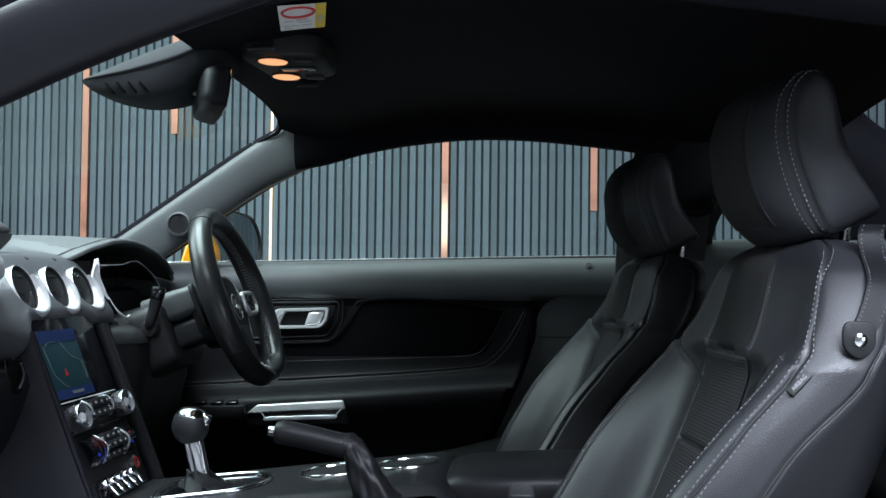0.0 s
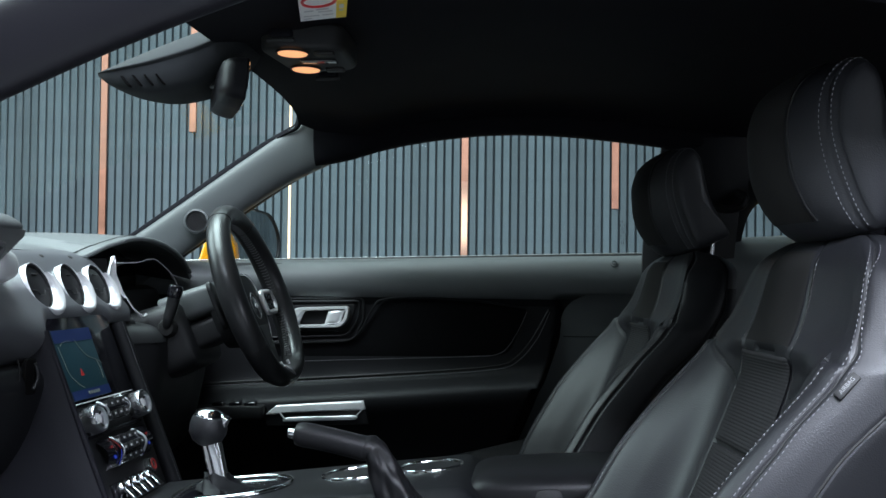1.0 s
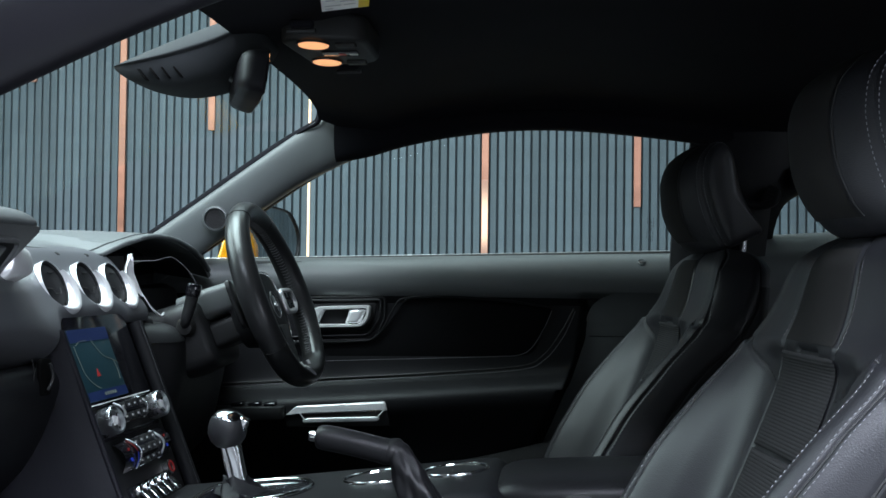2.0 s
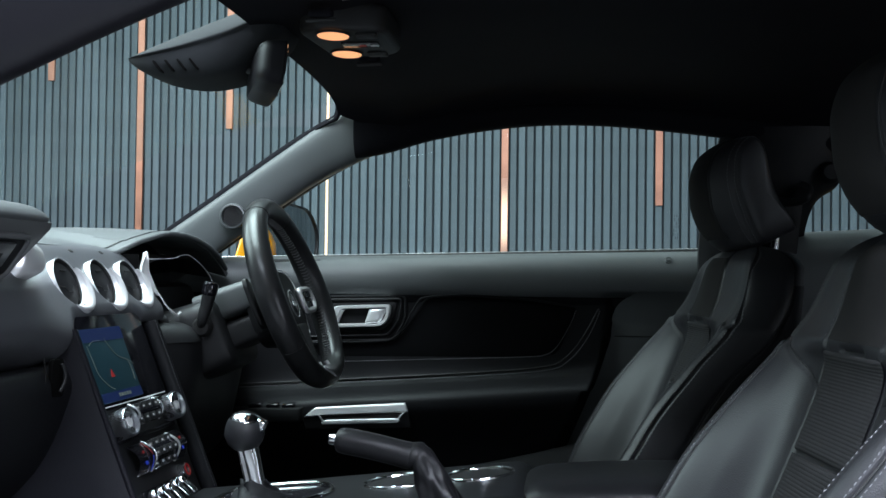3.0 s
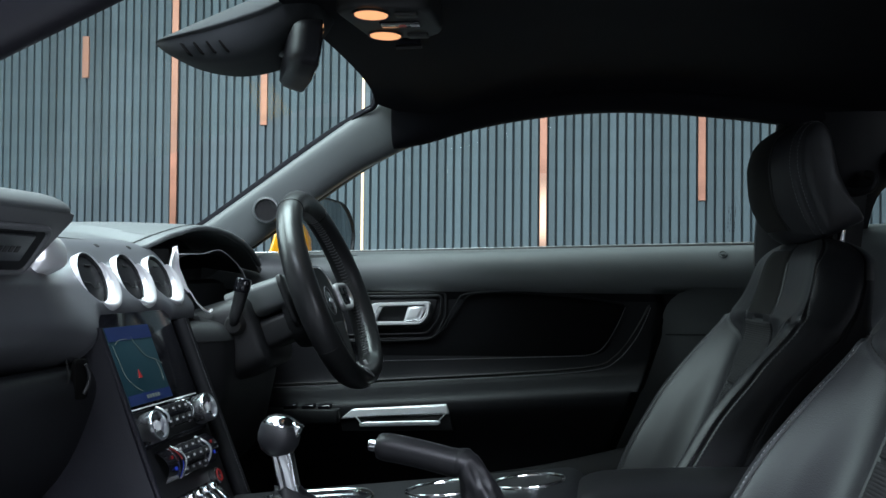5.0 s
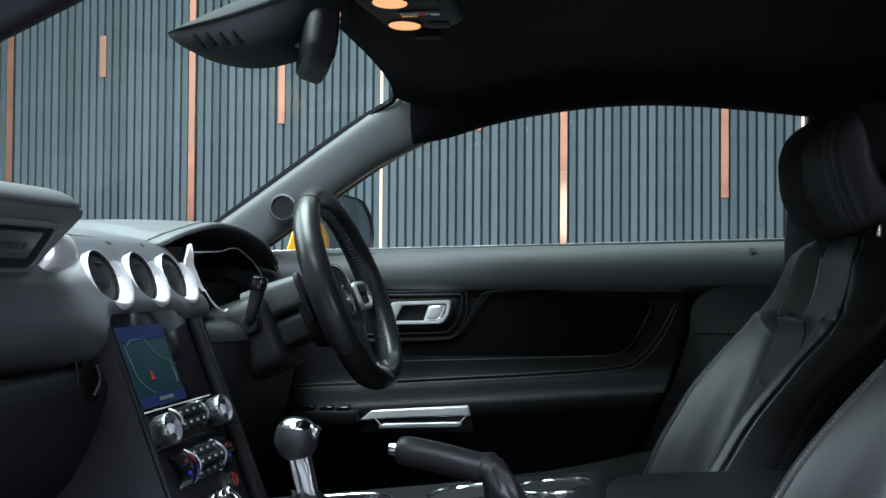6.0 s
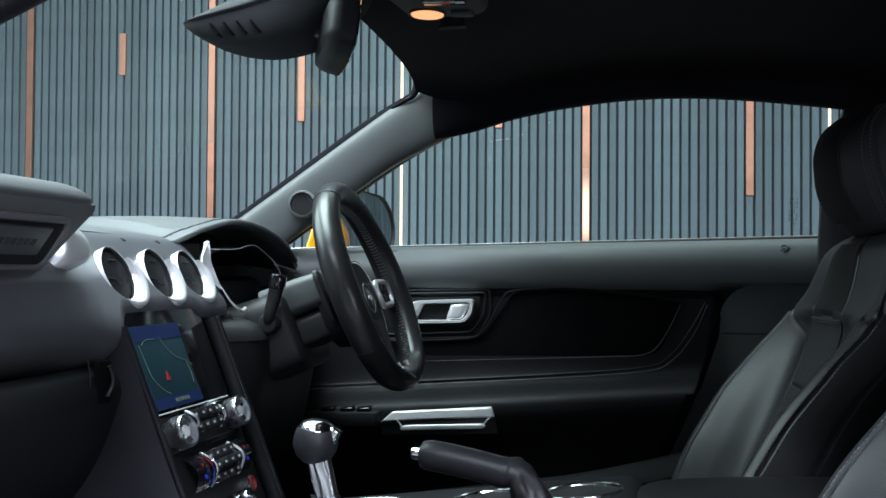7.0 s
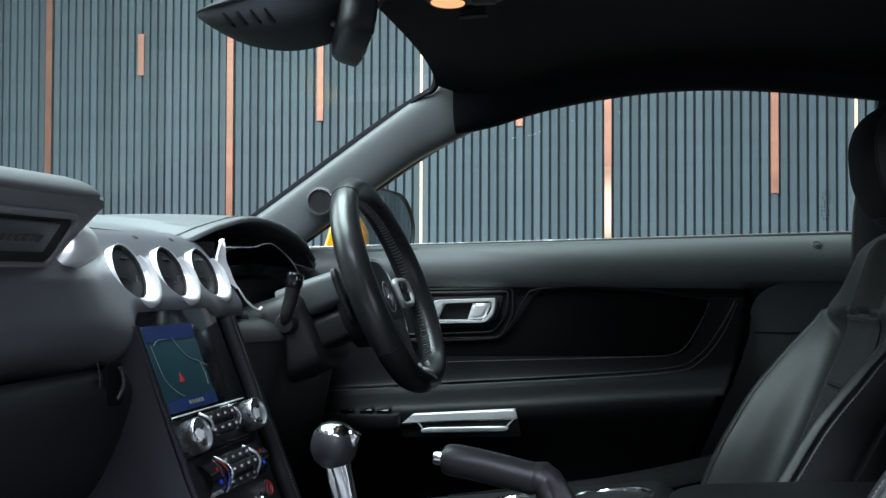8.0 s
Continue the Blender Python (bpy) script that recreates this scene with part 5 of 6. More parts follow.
for side in (-1, 1):
    part("lower_trim", tube(spline([on_wheel(side * 0.027, -0.128, 0.007), on_wheel(side * 0.029, -0.142, 0.009), on_wheel(side * 0.036, -0.153, 0.010), on_wheel(side * 0.048, -0.158, 0.010)], 5), 0.0042, 8), SILVER, low, "satin silver strip")
for side in (-1, 1):
    pad = [on_wheel(side * x, y, -0.046) for x, y in ((0.062, 0.030), (0.084, 0.050), (0.100, 0.054), (0.106, 0.040), (0.104, 0.0), (0.098, -0.030), (0.086, -0.042), (0.070, -0.026))]
    part("shift_paddle", prism(rounded(pad, 0.006), -W_N * 0.009, 0.003), PLASTIC, wheel, "black shift paddle")

column = thing("steering_column", (-0.12, 0.37, 0.70), "black steering column shroud with a stalk", "steering column")


def shroud(wide, z0, z1, lo):
    rings = []
    for lift, g in ((-0.052, 0.80), (-0.060, 0.96), (-0.10, 1.0), (-0.14, 1.02), (-0.16, 1.03)):
        ring = []
        for k in range(40):
            a = 2 * math.pi * k / 40
            cx, sy = math.copysign(abs(math.cos(a)) ** 0.4, math.cos(a)), math.copysign(abs(math.sin(a)) ** 0.4, math.sin(a))
            y = 0.5 * (z0 + z1) + 0.5 * (z1 - z0) * sy
            ring.append(on_wheel(wide * g * cx, y * g, lift))
        rings.append(ring)
    return loft(rings)


part("upper_shroud", shroud(0.068, 0.0, 0.058, 0), PADTOP, column, "grey upper column shroud")
cowl = []
for lift, g in ((-0.118, 0.86), (-0.124, 0.97), (-0.132, 1.0), (-0.18, 1.05), (-0.25, 1.12), (-0.30, 1.16)):
    ring = []
    for k in range(48):
        a = 2 * math.pi * k / 48
        cx, sy = math.copysign(abs(math.cos(a)) ** 0.42, math.cos(a)), math.copysign(abs(math.sin(a)) ** 0.42, math.sin(a))
        ring.append(on_wheel(0.088 * g * cx, -0.018 + 0.066 * g * sy, lift))
    cowl.append(ring)
part("column_cowl", loft(cowl), PLASTIC, column, "black cowl round the steering column")
part("lower_shroud", shroud(0.060, -0.056, -0.002, 0), PLASTIC, column, "black lower column shroud")
stalk_path = spline([(-0.126, 0.300, 0.735), (-0.126, 0.276, 0.737), (-0.123, 0.266, 0.748), (-0.116, 0.268, 0.775), (-0.110, 0.268, 0.803)], 6)
stalk = part("stalk", tube(stalk_path, [0.0080 + 0.0044 * max(0, k - 8) / 16 for k in range(25)], 14), PLASTIC, column, "black wiper stalk")
part("stalk_end", lathe([(0.0118, -0.012), (0.0135, -0.006), (0.0135, 0.006), (0.0115, 0.0105), (0.0, 0.0115)], facing(stalk_path[-1], stalk_path[-1] - stalk_path[-3], (1, 0, 0)), 24), GLOSS, stalk, "stalk end button")
part("stalk_root", lathe([(0.018, -0.01), (0.018, 0.006), (0.013, 0.014), (0.0, 0.016)], facing((-0.126, 0.281, 0.736), (0, -1, 0)), 24), RUBBER, column, "black stalk gaiter")


# ---- centre console ----
console = thing("centre_console", (0.3, -0.02, 0.22), "black centre console with chrome cup holders and padded armrest", "console")


def top_z(x):
    return 0.494 + 0.118 * x


def console_top(u, v):
    y = -0.165 + 0.32 * u
    x = -0.07 + 0.535 * v
    e = abs(u - 0.5) * 2
    return Vector((x, y, top_z(x) - 0.016 * (max(0, e - 0.86) / 0.14) ** 2 - 0.030 * (max(0, v - 0.93) / 0.07) ** 2))


part("console_top", grid(console_top, 44, 60), LOWTRIM, console, "black grained console top")
body = [Vector((x, -0.160, z)) for x, z in ((-0.10, 0.22), (-0.10, top_z(-0.10) - 0.014), (0.455, top_z(0.455) - 0.034), (0.47, 0.46), (0.85, 0.46), (0.85, 0.22))]
part("console_body", prism(body, (0, 0.31, 0), 0.008), LOWTRIM, console, "black console body")
pocket = rounded([Vector((x, -0.166, z)) for x, z in ((-0.03, top_z(-0.03) - 0.034), (0.222, top_z(0.222) - 0.034), (0.236, 0.44), (-0.03, 0.42))], 0.014, 5)
part("console_edge", tube(pocket, 0.0026, 8, True), LOWTRIM, console, "moulded rim of the side panel")
bay = rounded([Vector((x, -0.166, z)) for x, z in ((0.300, top_z(0.300) - 0.022), (0.448, top_z(0.448) - 0.024), (0.462, 0.46), (0.310, 0.46))], 0.018, 5)
part("console_bay", tube(bay, 0.0030, 8, True), LOWTRIM, console, "moulded rim of the side pocket")


def cup(x, y, r):
    m = Matrix.Translation((x, y, top_z(x) + 0.001)) @ Matrix.Rotation(radians(-6.7), 4, "Y")
    ring = part("cup_ring", lathe([(r, -0.003), (r, 0.0012), (r * 0.975, 0.0030), (r * 0.93, 0.0018), (r * 0.88, -0.006), (r * 0.87, -0.02), (r * 0.9, -0.02)], m, 56, None, True), CHROME, console, "chrome cup holder ring")
    part("cup_well", lathe([(r * 0.86, 0.0), (r * 0.80, -0.06), (0.0, -0.06)], m, 40), PLASTIC, ring, "black cup well")


cup(0.262, 0.035, 0.056)
cup(0.378, 0.035, 0.052)

# shifter plate and gaiter
plate_pts = spline([(0.000, -0.075, 0), (0.000, 0.075, 0), (0.06, 0.085, 0), (0.135, 0.07, 0), (0.165, 0.0, 0), (0.135, -0.07, 0), (0.06, -0.085, 0)], 6, True)
plate_pts = [Vector((p.x, p.y, top_z(p.x) + 0.002)) for p in plate_pts]
part("shift_plate", tube(plate_pts, 0.0045, 10, True), CHROME, console, "chrome shifter surround")
part("shift_bed", prism([p - Vector((0, 0, 0.001)) for p in plate_pts], (0, 0, -0.004)), GLOSS, console, "gloss black shifter plate")

# armrest lid
def lid_ring(f):
    x = 0.444 + 0.346 * f
    w = 0.105 + 0.015 * min(1, f * 4)
    h = 0.034
    zc = 0.522 + 0.030 * f * (1 - f * 0.5)
    k = table([(0, 0.22), (0.008, 0.46), (0.02, 0.68), (0.05, 0.88), (0.10, 1.0), (0.95, 1.0), (1.0, 0.6)], f)
    out = []
    for i in range(36):
        a = 2 * math.pi * i / 36
        cx, sz = math.copysign(abs(math.cos(a)) ** 0.5, math.cos(a)), math.copysign(abs(math.sin(a)) ** 0.6, math.sin(a))
        out.append(Vector((x, -0.005 + w * cx * k ** 0.2, zc - 0.004 + h * sz * k + 0.010 * (1 - k))))
    return out
part("armrest_lid", loft([lid_ring(f) for f in (0, 0.004, 0.008, 0.013, 0.02, 0.03, 0.05, 0.075, 0.1, 0.2, 0.35, 0.5, 0.65, 0.8, 0.95, 0.99, 1.0)]), GRIP, console, "padded black armrest lid")
part("armrest_box", prism(rounded([Vector((x, -0.115, z)) for x, z in ((0.470, 0.40), (0.470, 0.500), (0.79, 0.515), (0.79, 0.40))], 0.02), (0, 0.22, 0), 0.006), PLASTIC, console, "black armrest bin")
catch = part("lid_catch", prism(rounded([Vector((x, -0.124, z)) for x, z in ((0.537, 0.500), (0.541, 0.538), (0.576, 0.540), (0.581, 0.500))], 0.009), (0, -0.0035, 0), 0.0012), RUBBER, console, "dark lid catch")
part("catch_lip", block((0.559, -0.1285, 0.5245), (0.030, 0.002, 0.002), 0.0006), SATIN, catch, "thin grey catch edge")

# ---- gear lever ----
lever = thing("gear_lever", (0.05, 0.0, 0.515), "gear lever with chrome shaft and black ball knob", "gear lever")
G_C = Vector((0.035, 0.0, 0.598))
part("knob_ball", lathe([(0.0, -0.030), (0.012, -0.0285), (0.022, -0.022), (0.0285, -0.010), (0.0295, 0.0), (0.028, 0.010), (0.0255, 0.016), (0.0, 0.017)], Matrix.Translation(G_C) @ Matrix.Rotation(radians(8), 4, "Y"), 36), LEATHER, lever, "black ball knob")
part("knob_cap", lathe([(0.0262, 0.012), (0.0245, 0.0185), (0.019, 0.0245), (0.011, 0.028), (0.0, 0.029)], Matrix.Translation(G_C) @ Matrix.Rotation(radians(8), 4, "Y"), 36), CHROME, lever, "bright chrome knob cap")
part("knob_button", block(G_C + Vector((0.024, -0.002, 0.008)), (0.016, 0.020, 0.022), 0.005, Euler((0, radians(25), 0)).to_matrix(), 3), CHROME, lever, "chrome thumb button")
shaft = []
for z, r in ((0.580, 0.0150), (0.572, 0.0158), (0.55, 0.0152), (0.53, 0.0148), (0.515, 0.0145), (0.505, 0.014)):
    f = (0.598 - z) / 0.083
    ring = []
    for a in (2 * math.pi * k / 72 for k in range(72)):
        c, sn = math.copysign(abs(math.cos(a)) ** 0.6, math.cos(a)), math.copysign(abs(math.sin(a)) ** 0.6, math.sin(a))
        flute = 0.0022 * max(0, math.cos(7 * a + 0.4)) ** 2 if 0.51 < z < 0.578 else 0
        ring.append(Vector((0.034 + 0.020 * f + (r - flute) * c, (r * 0.85 - flute) * sn, z)))
    shaft.append(ring)
part("shaft", loft(shaft), CHROME, lever, "fluted chrome lever shaft")
gaiter = []
for f, (rx, ry, z) in enumerate(((0.044, 0.044, 0.500), (0.040, 0.038, 0.505), (0.034, 0.030, 0.509), (0.027, 0.023, 0.514), (0.0205, 0.0175, 0.519), (0.0175, 0.015, 0.526))):
    gaiter.append([Vector((0.066 - 0.0035 * f + rx * (1 + 0.13 * math.sin(6 * a + 1.3 * f)) * math.cos(a), ry * (1 + 0.13 * math.sin(5 * a + f)) * math.sin(a), z + 0.003 * math.sin(4 * a + 1.5 * f))) for a in (2 * math.pi * k / 60 for k in range(60))])
part("gaiter", loft(gaiter), LOWTRIM, lever, "creased black leather gaiter", smooth=60)

# ---- handbrake ----
brake = thing("handbrake", (0.36, -0.16, 0.54), "raised handbrake with black leather grip and gaiter", "handbrake")
HB = [(0.213, 0.6175), (0.235, 0.615), (0.265, 0.6095), (0.290, 0.604), (0.312, 0.599)]
HY = -0.19
grip = spline([(x, HY, z) for x, z in HB[:5]], 6)
part("grip", tube(grip, [0.0130, 0.0150, 0.0162, 0.0168] + [0.0172] * (len(grip) - 8) + [0.0176, 0.0176, 0.0172, 0.0160], 18, side=(0, 1, 0)), GRIP, brake, "black leather grip")
part("grip_seam", stitches([p + Vector((0, -0.004, 0.0170)) for p in grip[3:]], 0.005, 0.6, 0.0004), THREAD_DARK, brake)
d = (grip[0] - grip[3]).normalized()
part("release_button", lathe([(0.0072, -0.01), (0.0072, 0.008), (0.0062, 0.0105), (0.0, 0.011)], facing(grip[0], d), 24), CHROME, brake, "chrome release button")
part("button_collar", lathe([(0.009, -0.008), (0.0102, 0.0), (0.0086, 0.002), (0.0, 0.002)], facing(grip[0], d), 24), PLASTIC, brake)
rings = []
# sleeve that folds at the end of the grip and drops steeply to the console
SLEEVE = spline([(0.306, 0.6005, 0.0), (0.317, 0.5995, 0.0), (0.325, 0.590, 0.0), (0.332, 0.576, 0.0), (0.340, 0.560, 0.0), (0.350, 0.540, 0.0), (0.362, 0.516, 0.0)], 5)
WIDE = [(0, 0.0165), (0.16, 0.0188), (0.33, 0.0182), (0.5, 0.0195), (0.67, 0.0225), (0.83, 0.026), (1, 0.033)]
TILT = [(0, 10), (0.16, 22), (0.33, 48), (0.5, 60), (0.67, 64), (1, 66)]
for i, p in enumerate(SLEEVE):
    f = i / (len(SLEEVE) - 1)
    r, tilt = table(WIDE, f), radians(table(TILT, f))
    n = Vector((math.sin(tilt), 0, math.cos(tilt)))
    ring = []
    for k in range(64):
        a = 2 * math.pi * k / 64
        fold = 0.09 * math.sin(3 * a + 5.0 * f) * min(1, f * 3) + 0.07 * math.sin(5 * a - 9 * f + 1) * min(1, max(0, f - 0.15) * 3) + 0.04 * math.sin(11 * a + 14 * f) * f
        crease = -0.10 * math.exp(-((f - 0.20 - 0.05 * math.sin(a)) / 0.035) ** 2)
        ring.append(Vector((p.x, HY, p.y)) + (n * math.cos(a) + Vector((0, 1, 0)) * math.sin(a)) * r * (1 + fold + crease))
    rings.append(ring)
part("gaiter", loft(rings), GRIP, brake, "creased black leather gaiter", smooth=60)


# ---- front seats ----
Z_LOW, Z_TOP = 0.34, 0.886
XC = [(0.30, 0.615), (0.40, 0.660), (0.50, 0.705), (0.62, 0.757), (0.70, 0.789), (0.735, 0.799), (0.757, 0.797), (0.80, 0.805), (0.86, 0.818), (0.90, 0.830)]
BOLSTER = [(0.30, 0.086), (0.46, 0.100), (0.52, 0.101), (0.56, 0.096), (0.62, 0.085), (0.68, 0.060), (0.72, 0.037), (0.74, 0.022), (0.755, 0.008), (0.77, -0.006), (0.80, -0.018), (0.86, -0.024), (0.90, -0.024)]
WIDTH = [(0.30, 0.240), (0.50, 0.245), (0.72, 0.245), (0.76, 0.242), (0.80, 0.231), (0.83, 0.216), (0.86, 0.194), (0.88, 0.178), (0.897, 0.160)]
XC_S, BO_S, WI_S = ([(p.x, p.y) for p in spline([(*r, 0) for r in rows], 6)] for rows in (XC, BOLSTER, WIDTH))


def back_section(z):
    """Half a section of the backrest at height z: eleven rows of (offset from the seat's middle, x)."""
    xc, b, k = table(XC_S, z), table(BO_S, z), table(WI_S, z) / 0.245
    g = (0.01, 0.10, 0.56, 0.93) if b > 0 else (0.50, 0.78, 0.93, 1.0)
    rows = [(0, xc), (0.085 * k, xc - g[0] * b), (0.128 * k, xc - g[1] * b), (0.168 * k, xc - g[2] * b), (0.204 * k, xc - g[3] * b), (0.228 * k, xc - b + 0.006),
            (0.245 * k, xc - b + 0.040), (0.247 * k, xc - b * 0.4 + 0.075), (0.228 * k, xc + 0.105), (0.15 * k, xc + 0.128), (0, xc + 0.132)]
    t = max(0, (z - 0.844) / 0.042)
    if t:
        s = math.sqrt(max(0.0, 1 - min(t, 0.985) ** 2))
        mid = xc + 0.055
        rows = [(w * (0.35 + 0.65 * s), mid + (x - mid) * s) for w, x in rows]
    return rows


def back_point(i, z):
    """A place on the backrest's cover: i from 0 at the middle of the front to 10 at the middle of the back, minus for the other half."""
    rows = back_section(z)
    side = -1 if i < 0 else 1
    a = abs(i)
    k = min(int(a), 9)
    p = [Vector((*(rows[j] if j >= 0 else (-rows[-j][0], rows[-j][1])), 0)) if j <= 10 else Vector((-rows[20 - j][0], rows[20 - j][1], 0)) for j in (k - 1, k, k + 1, k + 2)]
    t = a - k
    q = 0.5 * (2 * p[1] + (p[2] - p[0]) * t + (2 * p[0] - 5 * p[1] + 4 * p[2] - p[3]) * t * t + (3 * p[1] - p[0] - 3 * p[2] + p[3]) * t ** 3)
    return Vector((q.y, side * q.x, z))


def back_normal(i, z):
    a, b = back_point(i + 0.05, z) - back_point(i - 0.05, z), back_point(i, min(z + 0.004, 0.885)) - back_point(i, z - 0.004)
    n = a.cross(b)
    return -n.normalized() if n.length > 1e-9 else Vector((-1, 0, 0))



TWIN = [(0.30, 5.50), (0.63, 5.45), (0.70, 5.30), (0.757, 5.22), (0.79, 4.68), (0.815, 4.52), (0.84, 4.65), (0.86, 5.05), (0.89, 5.5)]
TWIN_S = [(p.x, p.y) for p in spline([(*r, 0) for r in TWIN], 5)]
CREST_I, INSERT_I, SPLIT_Z = 4.05, 1.06, 0.640


def shell_line(z):
    """Where the leather of the seat's side meets its dark shell."""
    t = min(1.0, max(0.0, (z - 0.66) / 0.16))
    return 6.52 + 0.75 * t * t * (3 - 2 * t)


def diagonal(f):
    """The slanted seam from the top of the bolster to the corner of the insert."""
    return CREST_I - 0.4 + (INSERT_I - CREST_I + 0.4) * f, 0.7565 - 0.047 * f ** 0.9


def insert_half(z):
    """Half the insert's width at height z, its upper corners rounded."""
    t = min(1.0, max(0.0, (z - 0.743) / 0.010))
    return INSERT_I * (0.86 + 0.14 * math.sqrt(1 - t * t))


def seam_depth(i, z):
    """How far the cover is drawn in where its panels are sewn together."""
    a = abs(i)

    def dip(d, wide):
        return math.exp(-(d / wide) ** 2)

    s = 0.0038 * dip(a - table(TWIN_S, z), 0.075)
    if z < 0.757:
        s = max(s, 0.0022 * dip(a - CREST_I, 0.06), 0.0030 * dip(a - insert_half(z), 0.05))
    if CREST_I - 0.3 < a < 5.2:
        s = max(s, 0.0050 * dip((z - 0.7600) / 0.05, 0.055))
    if INSERT_I < a < CREST_I:
        f = (CREST_I - 0.4 - a) / (CREST_I - 0.4 - INSERT_I)
        if 0 <= f <= 1:
            s = max(s, 0.0030 * dip((z - diagonal(f)[1]) / 0.05, 0.045))
    if a < 0.4:
        s = max(s, 0.005 * dip((z - 0.755) / 0.05, 0.07))
    if a < INSERT_I:
        s = max(s, 0.0045 * dip((z - SPLIT_Z) / 0.05, 0.06))
    if z > 0.757 and a < 3:
        s = max(s, 0.0030 * dip(a - 0.98, 0.07))
    s = max(s, 0.0030 * dip(a - shell_line(z), 0.06))
    return s


def back_cover(i0, i1, z0, z1, nu, nv, lift=0.0, rib=0.0):
    def fn(u, v):
        i, z = i0 + (i1 - i0) * u, z0 + (z1 - z0) * v
        p, n = back_point(i, z), back_normal(i, z)
        d = lift - seam_depth(i, z)
        if rib:
            d += rib * abs(math.sin(math.pi * (z - z0) / 0.0042))
        return p + n * d
    return grid(fn, nu, nv)


def headrest_outline(w):
    """The side outline of the head restraint at offset w from its middle."""
    base = [(0.884, 0.889), (0.868, 0.906), (0.852, 0.943), (0.840, 0.980), (0.836, 1.010), (0.839, 1.042), (0.852, 1.065), (0.867, 1.071), (0.881, 1.058), (0.888, 1.030), (0.897, 0.990),
            (0.914, 0.953), (0.932, 0.926), (0.936, 0.914), (0.918, 0.904)]
    full = 0.109
    a = abs(w) / full
    bulge = 0.052 * (1 - min(1, a) ** 2.4)
    shrink = 1.0 if a < 0.92 else 1 - 0.10 * ((a - 0.92) / 0.12) ** 2
    pts = []
    for x, z in base:
        front = max(0, min(1, (0.918 - x) / 0.05))
        fx = x - bulge * front * table([(0.885, 0.80), (0.90, 1.08), (0.94, 1.20), (0.98, 1.06), (1.03, 0.92), (1.06, 0.6), (1.075, 0.35)], z)
        fz = z - 0.012 * (1 - min(1, a) ** 2) * (1 if z < 0.9 else 0)
        pts.append((0.880 + (fx - 0.880) * shrink, 0.978 + (fz - 0.978) * shrink, 0))
    return spline(pts, 5, True)


def head_face(w, k):
    p = headrest_outline(w)[round(k)]
    mid = Vector((0.88, w, 0.978))
    return mid + (Vector((p.x, w, p.y)) - mid) * 1.012


